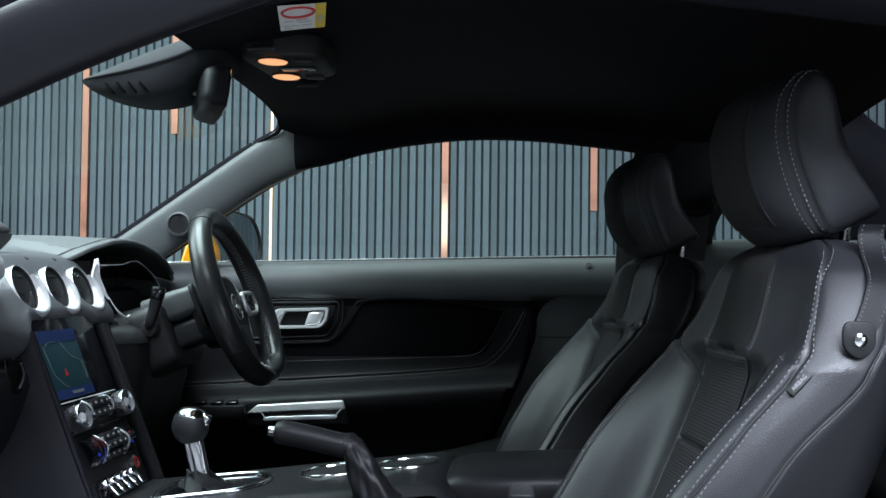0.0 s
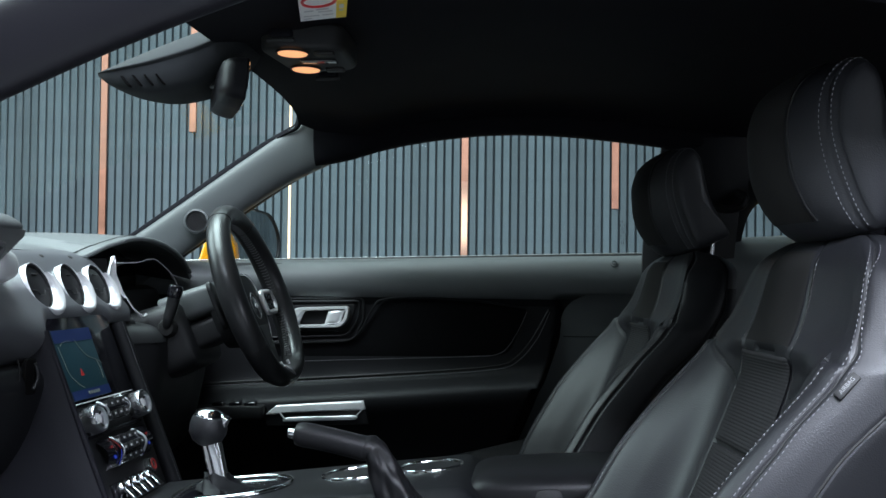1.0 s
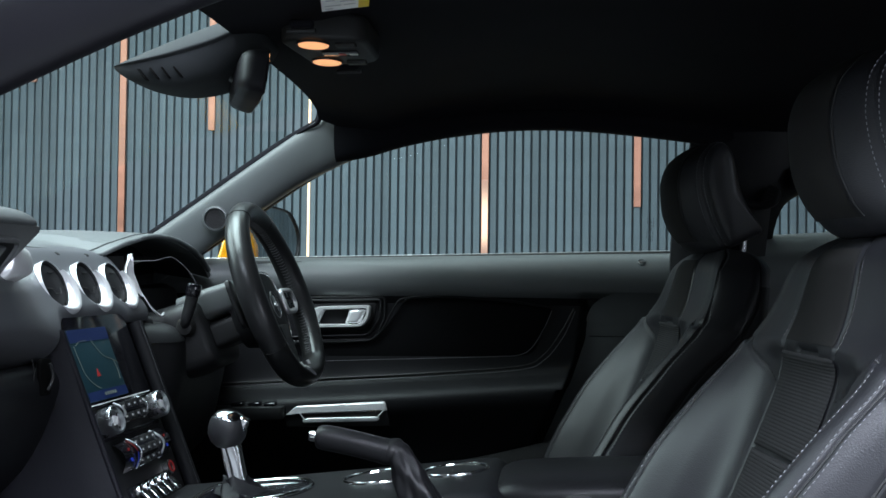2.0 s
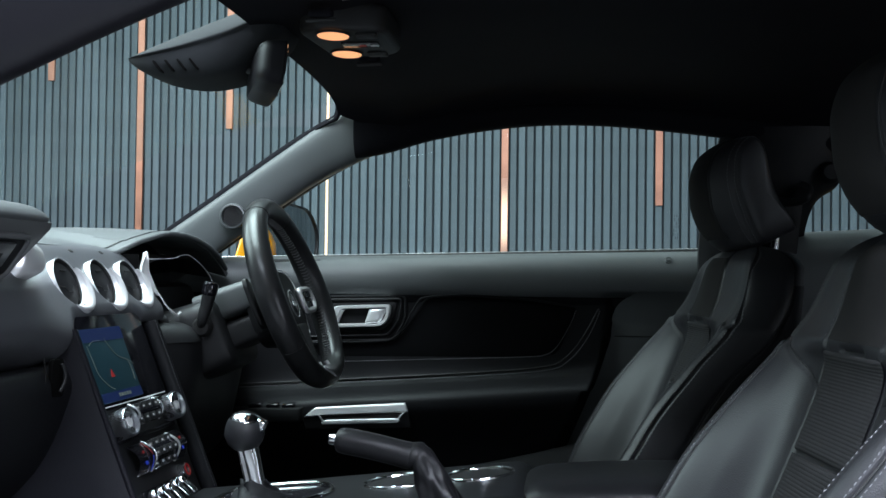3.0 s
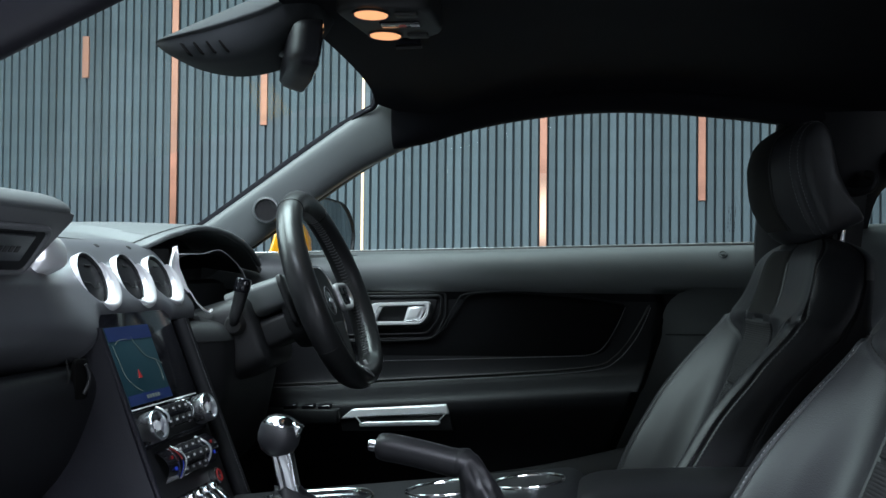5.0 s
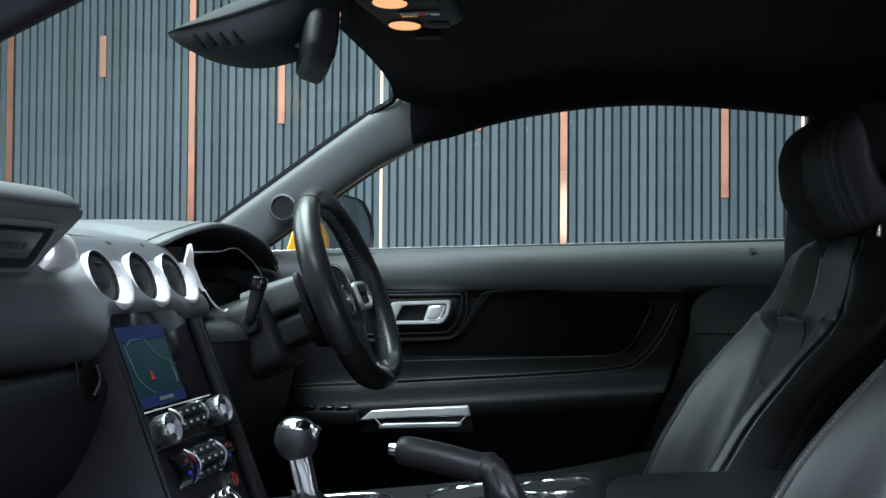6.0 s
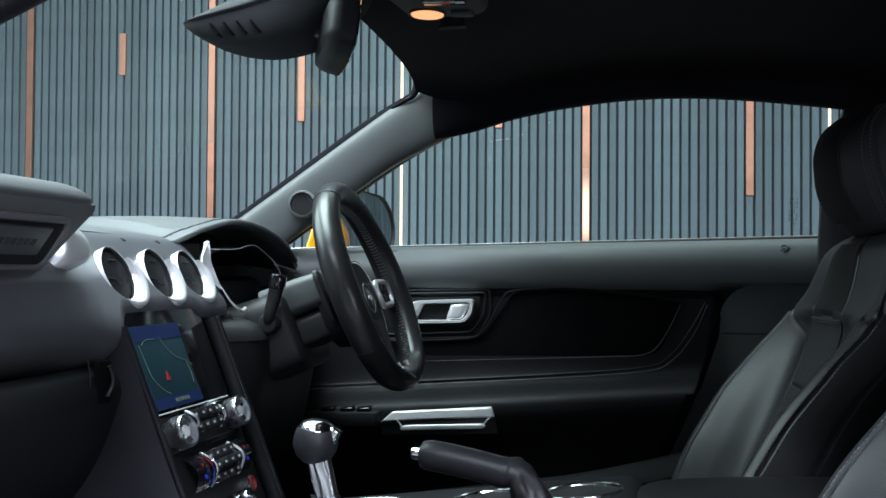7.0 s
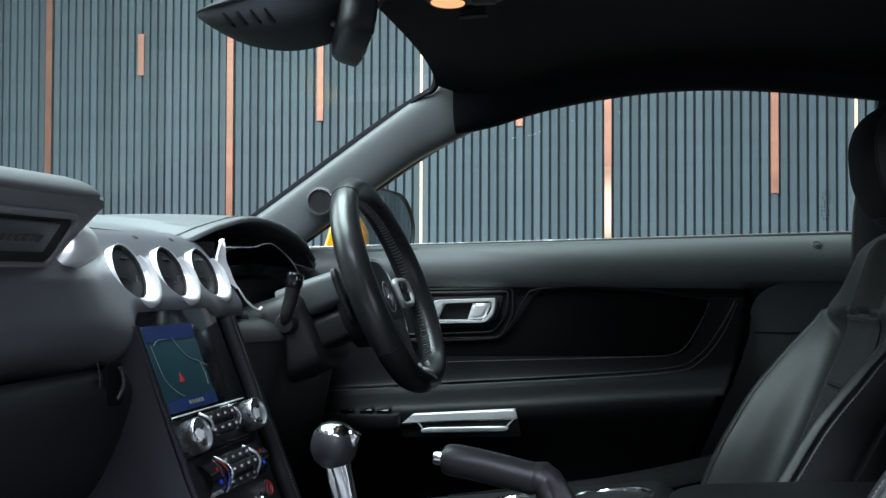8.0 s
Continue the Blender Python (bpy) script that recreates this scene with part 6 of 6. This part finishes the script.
def front_seat(name, side, label):
    """A seat built round y = 0; side is the way to its door."""
    seat = thing(name, (0, 0, 0), label, "car seat", "front seats")
    cover = part("backrest", back_cover(-10, 10, Z_LOW, Z_TOP, 400, 150), LEATHER, seat, "black leather backrest with side bolsters", smooth=80)

    def ribbed(z0, z1):
        def fn(u, v):
            z = z0 + (z1 - z0) * v
            i = (insert_half(z) - 0.06) * (2 * u - 1)
            edge = min(1.0, 5 * min(u, 1 - u), (z - z0) / 0.006, (z1 - z) / 0.006)
            return back_point(i, z) + back_normal(i, z) * (0.0012 + 0.0035 * edge ** 0.5 + 0.0005 * abs(math.sin(math.pi * (z - z0) / 0.0039)))
        return grid(fn, 24, round((z1 - z0) / 0.00098))

    part("centre_insert", ribbed(0.44, SPLIT_Z - 0.002), FABRIC, cover, "black ribbed seat insert", smooth=0.0)
    part("centre_insert", ribbed(SPLIT_Z + 0.002, 0.752), FABRIC, cover, "black ribbed seat insert", smooth=0.0)

    def on_cover(i, z, lift=0.0004):
        return back_point(i, z) + back_normal(i, z) * (lift - seam_depth(i, z))

    def levels(low, high, step=0.006):
        n = round((high - low) / step)
        return [low + (high - low) * k / n for k in range(n + 1)]

    for s in (-1, 1):
        for off in (-0.17, 0.17):
            part("seam_stitching", stitches([on_cover((table(TWIN_S, z) + off) * s, z, 0.0006) for z in levels(0.39, 0.872)], 0.0064, 0.62, 0.00056), THREAD, cover, "pale grey stitching")
        part("bolster_stitching", stitches([on_cover((CREST_I + 0.16) * s, z, 0.0006) for z in levels(0.39, 0.755)], 0.0060, 0.62, 0.00054), THREAD, cover, "pale grey stitching")
        part("shoulder_stitching", stitches([on_cover(1.12 * s, z) for z in levels(0.762, 0.862)], 0.006, 0.6, 0.0004), THREAD_DARK, cover)

    def joint(pts, r=0.0010):
        part("panel_seam", tube([on_cover(i, z, 0.0003) for i, z in pts], r, 6), RUBBER, cover)

    for s in (-1, 1):
        joint([(table(TWIN_S, z) * s, z) for z in levels(0.40, 0.870)], 0.0013)
        joint([(CREST_I * s, z) for z in levels(0.40, 0.756)], 0.0009)
        joint([(diagonal(k / 24)[0] * s, diagonal(k / 24)[1]) for k in range(25)], 0.0011)
        joint([((CREST_I - 0.3 + 1.45 * k / 16) * s, 0.7600) for k in range(17)], 0.0011)
        joint([(0.98 * s, z) for z in levels(0.76, 0.862)], 0.0008)
        joint([(shell_line(z) * s, z) for z in levels(0.40, 0.83)], 0.0016)

        def shell(u, v, s=s):
            z = 0.36 + 0.46 * v
            i = shell_line(z) + 0.05 + (8.6 - shell_line(z)) * u
            return on_cover(i * s, z, 0.0012)
        part("side_shell", grid(shell, 24, 60), LOWTRIM, cover, "black side shell below the leather", smooth=80)
    part("shoulder_panel", back_cover(-0.90, 0.90, 0.764, 0.866, 30, 40, 0.0012), MATTE, cover, "matte black upper centre panel", smooth=80)
    # cushion
    def cush(f):
        x = 0.18 + 0.52 * f
        out = []
        for k in range(44):
            a = 2 * math.pi * k / 44
            c, sn = math.copysign(abs(math.cos(a)) ** 0.6, math.cos(a)), math.copysign(abs(math.sin(a)) ** 0.6, math.sin(a))
            w = 0.245 * (0.9 + 0.1 * math.sin(math.pi * f))
            z = 0.345 - 0.02 * f + 0.085 * sn * (0.75 if f in (0, 1) else 1)
            if sn > 0.3:
                z += 0.055 * max(0, abs(c) - 0.55) / 0.45 * math.sin(math.pi * (0.15 + 0.7 * f))
            out.append(Vector((x, w * c * (0.94 if f in (0, 1) else 1), z)))
        return out
    part("cushion", loft([cush(f) for f in (0, 0.03, 0.1, 0.25, 0.4, 0.55, 0.7, 0.85, 0.97, 1)]), LEATHER, seat, "black leather seat cushion")
    for s in (-1, 1):
        part("seat_rail", block((0.45, 0.18 * s, 0.245), (0.5, 0.03, 0.05), 0.006), PLASTIC, seat)
    # head restraint
    edge = [0.088, 0.092, 0.096, 0.0985, 0.100, 0.1015, 0.103, 0.1045, 0.107, 0.110, 0.112, 0.1135]
    ws = [-w for w in edge[::-1]] + [0.088 * (k / 8 - 1) for k in range(1, 16)] + edge
    rings = []
    for w in ws:
        dip = 0.0025 * math.exp(-((abs(w) - 0.1015) / 0.002) ** 2)
        ring = headrest_outline(w)
        mid = Vector((0.88, 0.978, 0))
        rings.append([Vector((q.x, w, q.y)) for q in (mid + (p - mid) * (1 - dip / 0.08) for p in ring)])
    for end, out in ((0, -1), (-1, 1)):
        ring = rings[end]
        mid = sum(ring, Vector()) / len(ring)
        extra = [[mid + (p - mid) * g + Vector((0, out * h, 0)) for p in ring] for g, h in ((0.90, 0.0022), (0.70, 0.0045), (0.4, 0.0060), (0.1, 0.0066))]
        rings = extra[::-1] + rings if end == 0 else rings + extra
    head = part("head_restraint", loft(rings), LEATHER, seat, "black leather head restraint", smooth=80)
    face = grid(lambda u, v: head_face(-0.063 + 0.126 * u, 4 + 29 * v), 18, 29)
    part("head_panel", face, MATTE, head, "matte black front of the head restraint", smooth=80)
    for s in (-1, 1):
        for w in (0.0965, 0.1055):
            mid = Vector((0.88, w * s, 0.978))
            line = [mid + (Vector((p.x, w * s, p.y)) - mid) * 1.004 for p in headrest_outline(w)]
            part("head_stitching", stitches(line[2:50], 0.0060, 0.62, 0.00054), THREAD, head, "pale grey stitching")
    for s in (-1, 1):
        ring = [Vector((q.x, 0.066 * s, q.y)) for q in headrest_outline(0.066)][4:34]
        part("head_seam", tube([Vector((0.88, 0.066 * s, 0.978)) + (p - Vector((0.88, 0.066 * s, 0.978))) * 1.001 for p in ring], 0.0011, 6), RUBBER, head)
        post = part("head_post", tube([(0.912, 0.062 * s, 0.83), (0.916, 0.062 * s, 0.915)], 0.006, 14), CHROME, seat, "chrome head restraint post")
        part("post_guide", block((0.913, 0.062 * s, 0.868), (0.032, 0.034, 0.020), 0.004, seg=3), PLASTIC, seat)
    if side < 0:
        # belt loop and tag on the door side
        zs2 = (0.897, 0.885, 0.865, 0.84, 0.815, 0.795, 0.785)
        path = [back_point(-6.75 + 0.12 * f, min(z, 0.87)) + Vector((0.006 - 0.0015 * f, -0.007, z - min(z, 0.87))) for f, z in enumerate(zs2)]
        strap = bmesh.new()
        rows = []
        for p in spline(path, 4):
            rows.append([p + Vector((-0.0135, 0.0015, 0)), p + Vector((-0.0135, -0.0015, 0)), p + Vector((0.0135, -0.0015, 0)), p + Vector((0.0135, 0.0015, 0))])
        belt_loop = part("belt_loop", loft(rows, True, strap), LOWTRIM, seat, "black leather belt guide strap")
        end = path[-1] + Vector((0, -0.002, -0.004))
        part("loop_tab", prism(rounded([end + Vector((x, 0, z)) for x, z in ((-0.0165, 0.018), (0.0165, 0.018), (0.0165, -0.009), (0.0, -0.020), (-0.0165, -0.009))], 0.010), (0, -0.005, 0), 0.0015), PLASTIC, belt_loop, "rubber strap end")
        part("loop_rivet", lathe([(0.0068, -0.001), (0.0064, 0.0025), (0.004, 0.004), (0.0, 0.0044)], facing(end + Vector((0, -0.005, 0)), (0, -1, 0)), 28), CHROME, belt_loop, "chrome press stud")
        for dx in (-0.0105, 0.0105):
            part("loop_stitching", stitches([p + Vector((dx, -0.002, 0)) for p in spline(path[:-1], 4)], 0.005, 0.55, 0.0006), THREAD_DARK, belt_loop)
        tag_c, tag_n = back_point(-5.60, 0.737), back_normal(-5.60, 0.737)
        along = (back_point(-5.62, 0.745) - back_point(-5.62, 0.71)).normalized()
        across = tag_n.cross(along).normalized()
        rot = Matrix((along, across, tag_n)).transposed()
        tag = part("airbag_tag", block(tag_c + tag_n * 0.003, (0.028, 0.0092, 0.004), 0.0012, rot), RUBBER, seat, "small dark sewn tag reading AIRBAG")
        words = bpy.data.curves.new("airbag_lettering", "FONT")
        words.body, words.size, words.extrude, words.align_x, words.align_y = "AIRBAG", 0.0056, 0.0003, "CENTER", "CENTER"
        ob = new("airbag_lettering", words)
        ob.data.materials.append(THREAD_DIM)
        ob.parent = tag
        ob.matrix_local = Matrix.Translation(tag_c + tag_n * 0.0052) @ rot.to_4x4()
        ob["label"] = "raised grey lettering"
    return seat


near_seat = front_seat("passenger_seat", -1, "black leather sports seat with pale stitching beside the open door")
near_seat.matrix_basis = pose(0.75, -0.405, 0, rz=6) @ pose(-0.75, 0, 0)
far_seat = front_seat("driver_seat", 1, "black leather sports seat with pale stitching behind the steering wheel")
far_seat.matrix_basis = pose(0.686, 0.405, 0, rz=6) @ pose(-0.75, 0, 0)


# ---- roof console, label, mirror and sensor housing ----
roof_console = thing("roof_console", (0.19, 0, 1.19), "black roof console with two lit reading lamps", "lamp console")
shape = rounded([Vector((x, y, 1.168)) for x, y in ((0.122, -0.070), (0.135, 0.095), (0.222, 0.102), (0.250, 0.07), (0.250, -0.080), (0.15, -0.094))], 0.03, 6)
part("console_shell", prism([p for p in shape], (0, 0, 0.04), 0.008, 3), ROOFTRIM, roof_console, "black plastic console shell")
for y in (-0.064, 0.064):
    x = 0.172 if y < 0 else 0.166
    lamp = part("reading_lamp", loft([[Vector((x + r * 0.0225 * math.cos(a), y + r * 0.028 * math.sin(a), 1.1675 - h)) for a in (2 * math.pi * k / 36 for k in range(36))] for r, h in ((1.0, 0.0), (0.97, 0.003), (0.7, 0.0045), (0.05, 0.005))]), BULB, roof_console, "glowing warm oval lamp lens")
    part("lamp_rim", tube([Vector((x + 0.0238 * math.cos(a), y + 0.0293 * math.sin(a), 1.166)) for a in (2 * math.pi * k / 36 for k in range(36))], 0.0018, 6, True), RUBBER, roof_console)
    part("lamp_switch", block((x + 0.047, y + 0.005, 1.166), (0.030, 0.018, 0.006), 0.002, seg=3), RUBBER, roof_console, "black lamp switch")
part("airbag_panel", block((0.20, 0.0, 1.1665), (0.055, 0.026, 0.004), 0.001), GLOSS, roof_console, "dark indicator strip")
part("airbag_light", block((0.203, 0.0, 1.1643), (0.010, 0.010, 0.001), 0), RED_GLOW, roof_console, "small red indicator")
part("indicator_mark", block((0.220, 0.0, 1.1643), (0.012, 0.010, 0.001), 0), GREYPRINT, roof_console)
for y, x in ((0.150, 0.185), (-0.155, 0.175)):
    clip = thing("visor_clip", (x, y, 1.185), "small dark plastic sun visor clip on the headliner", "clip")
    part("clip_body", block((x, y, 1.176), (0.034, 0.016, 0.012), 0.005, seg=3), HEADLINER, clip)
    part("clip_pin", tube([(x - 0.02, y, 1.166), (x + 0.02, y, 1.167)], 0.0035, 8), ROOFTRIM, clip)

visor_label = thing("airbag_warning_label", (0.253, -0.25, 1.19), "white and yellow warning label on the dark sun visor", "label")
LZ = 1.190
quad = [Vector((0.232, -0.312, LZ)), Vector((0.300, -0.330, LZ)), Vector((0.275, -0.196, LZ)), Vector((0.206, -0.168, LZ))]


def on_label(s, t, drop=0.0):
    return quad[0].lerp(quad[1], s).lerp(quad[3].lerp(quad[2], s), t) - Vector((0, 0, drop))


def label_bit(s0, s1, t0, t1, drop):
    return prism([on_label(s0, t0, drop), on_label(s1, t0, drop), on_label(s1, t1, drop), on_label(s0, t1, drop)], (0, 0, 0.0006))


base_label = part("label_sheet", label_bit(0, 1, 0, 1, 0.001), PAPER, visor_label, "white paper sheet")
part("label_band", label_bit(0.78, 1.0, 0.0, 1.0, 0.0014), LABEL_YELLOW, base_label, "yellow band")
part("label_sign", tube([on_label(0.42 + 0.34 * math.cos(a), 0.26 + 0.19 * math.sin(a), 0.0016) for a in (2 * math.pi * k / 30 for k in range(30))], 0.0022, 5, True), LABEL_RED, base_label, "red prohibition ring")
bits = bmesh.new()
for k, (s0, s1, t0, t1) in enumerate(((0.1, 0.3, 0.60, 0.63), (0.36, 0.62, 0.55, 0.60), (0.4, 0.7, 0.66, 0.69), (0.08, 0.42, 0.80, 0.82), (0.48, 0.72, 0.80, 0.82), (0.08, 0.25, 0.90, 0.92), (0.84, 0.94, 0.45, 0.60), (0.84, 0.94, 0.65, 0.70))):
    join(bits, label_bit(s0, s1, t0, t1, 0.0018))
part("label_print", bits, GREYPRINT, base_label, "unreadable dark print bars")

# sensor housing on the windscreen
housing = thing("sensor_housing", (-0.03, 0.0, 1.15), "dark grey camera housing on the windscreen behind the mirror", "sensor housing")


def smooth_row(pairs, f):
    """A look-up on a smooth curve through rows of (f, value)."""
    return table([(p.x, p.y) for p in spline([(*r, 0) for r in pairs], 6)], f)


def pod(f):
    """Sections from the front tip to the rear, across the car."""
    x = -0.140 + 0.235 * f
    top = smooth_row([(0, 1.146), (0.3, 1.176), (0.7, 1.212), (0.9, 1.224), (1, 1.218)], f)
    bot = smooth_row([(0, 1.137), (0.15, 1.1165), (0.40, 1.1065), (0.65, 1.1150), (0.8, 1.133), (1, 1.175)], f)
    w = smooth_row([(0, 0.035), (0.15, 0.070), (0.5, 0.085), (0.9, 0.075), (1, 0.05)], f)
    half = [(-0.10, 1.0), (-0.42, 0.90), (-0.78, 0.50), (-0.99, 0.16), (-1.0, 0.06), (-0.95, 0.0), (-0.94, -0.10), (-0.90, -0.50), (-0.76, -0.90), (-0.40, -1.0)]
    loop = half + [(-c, s) for c, s in half[::-1]]
    return spline([(x, w * c, (top + bot) / 2 + (top - bot) / 2 * s) for c, s in loop], 3, True)


part("housing_shell", loft([pod(f) for f in [0, 0.02, 0.05] + [k / 24 for k in range(2, 25)]]), HOUSING, housing, "dark grey plastic housing", smooth=60)
# solid blocks for the slots, black in place of the shade inside
for k in range(4):
    part("cooling_slot", block((-0.080 + 0.0180 * k, -0.0655, 1.1225 + 0.0010 * k), (0.0026, 0.028, 0.019), 0.0006, Euler((0, radians(-38), 0)).to_matrix()), RECESS_SHADE, housing, "cooling slot filled black for its shade")

inside_mirror = thing("rear_view_mirror", (0.06, 0.02, 1.15), "black frameless rear-view mirror on a ball arm", "mirror")
part("mirror_arm", tube(spline([(0.02, -0.005, 1.140), (0.036, -0.015, 1.132), (0.056, -0.025, 1.126)], 4), [0.013, 0.012, 0.011, 0.010, 0.010, 0.011, 0.012, 0.013, 0.013], 14), PLASTIC, inside_mirror, "black ball arm")
M_N = Vector((0.93, 0.36, -0.12)).normalized()
M_M = facing((0.080, -0.032, 1.117), M_N)
mshape = [(p.x, p.y) for p in rounded([Vector(q) for q in ((-0.118, -0.030, 0), (-0.060, -0.0375, 0), (0.060, -0.0375, 0), (0.118, -0.030, 0), (0.112, 0.030, 0), (0.060, 0.036, 0), (-0.060, 0.036, 0), (-0.112, 0.030, 0))], 0.018, 5)]
rings = [[M_M @ Vector((x * r, y * r, h)) for x, y in mshape] for r, h in ((0.50, -0.034), (0.78, -0.031), (0.90, -0.024), (0.955, -0.014), (0.985, -0.003), (1.0, 0.0), (0.985, 0.003))]
part("mirror_back", loft(rings), NEARTRIM, inside_mirror, "black mirror back")
part("mirror_face", loft([[M_M @ Vector((x * r, y * r, h)) for x, y in mshape] for r, h in ((0.985, 0.0030), (0.965, 0.0048), (0.3, 0.0049))]), MIRROR, inside_mirror, "mirror glass with a bevelled edge")


# ---- slats of the wall ----
slat_mesh = None
for k in range(-150, 142):
    if k in (-69, -45, 0):
        continue
    x = SLAT_X + PITCH * k
    if slat_mesh is None:
        first = part("slat", block((0, WALL_Y + 0.010, 1.65), (0.0312, 0.020, 3.28), 0.0015, seg=1), SLAT, wall_north, "blue-grey stained wooden slat", smooth=0)
        slat_mesh = first.data
        first.location.x = x
    else:
        ob = new("slat", slat_mesh)
        ob.parent = wall_north
        ob.location.x = x
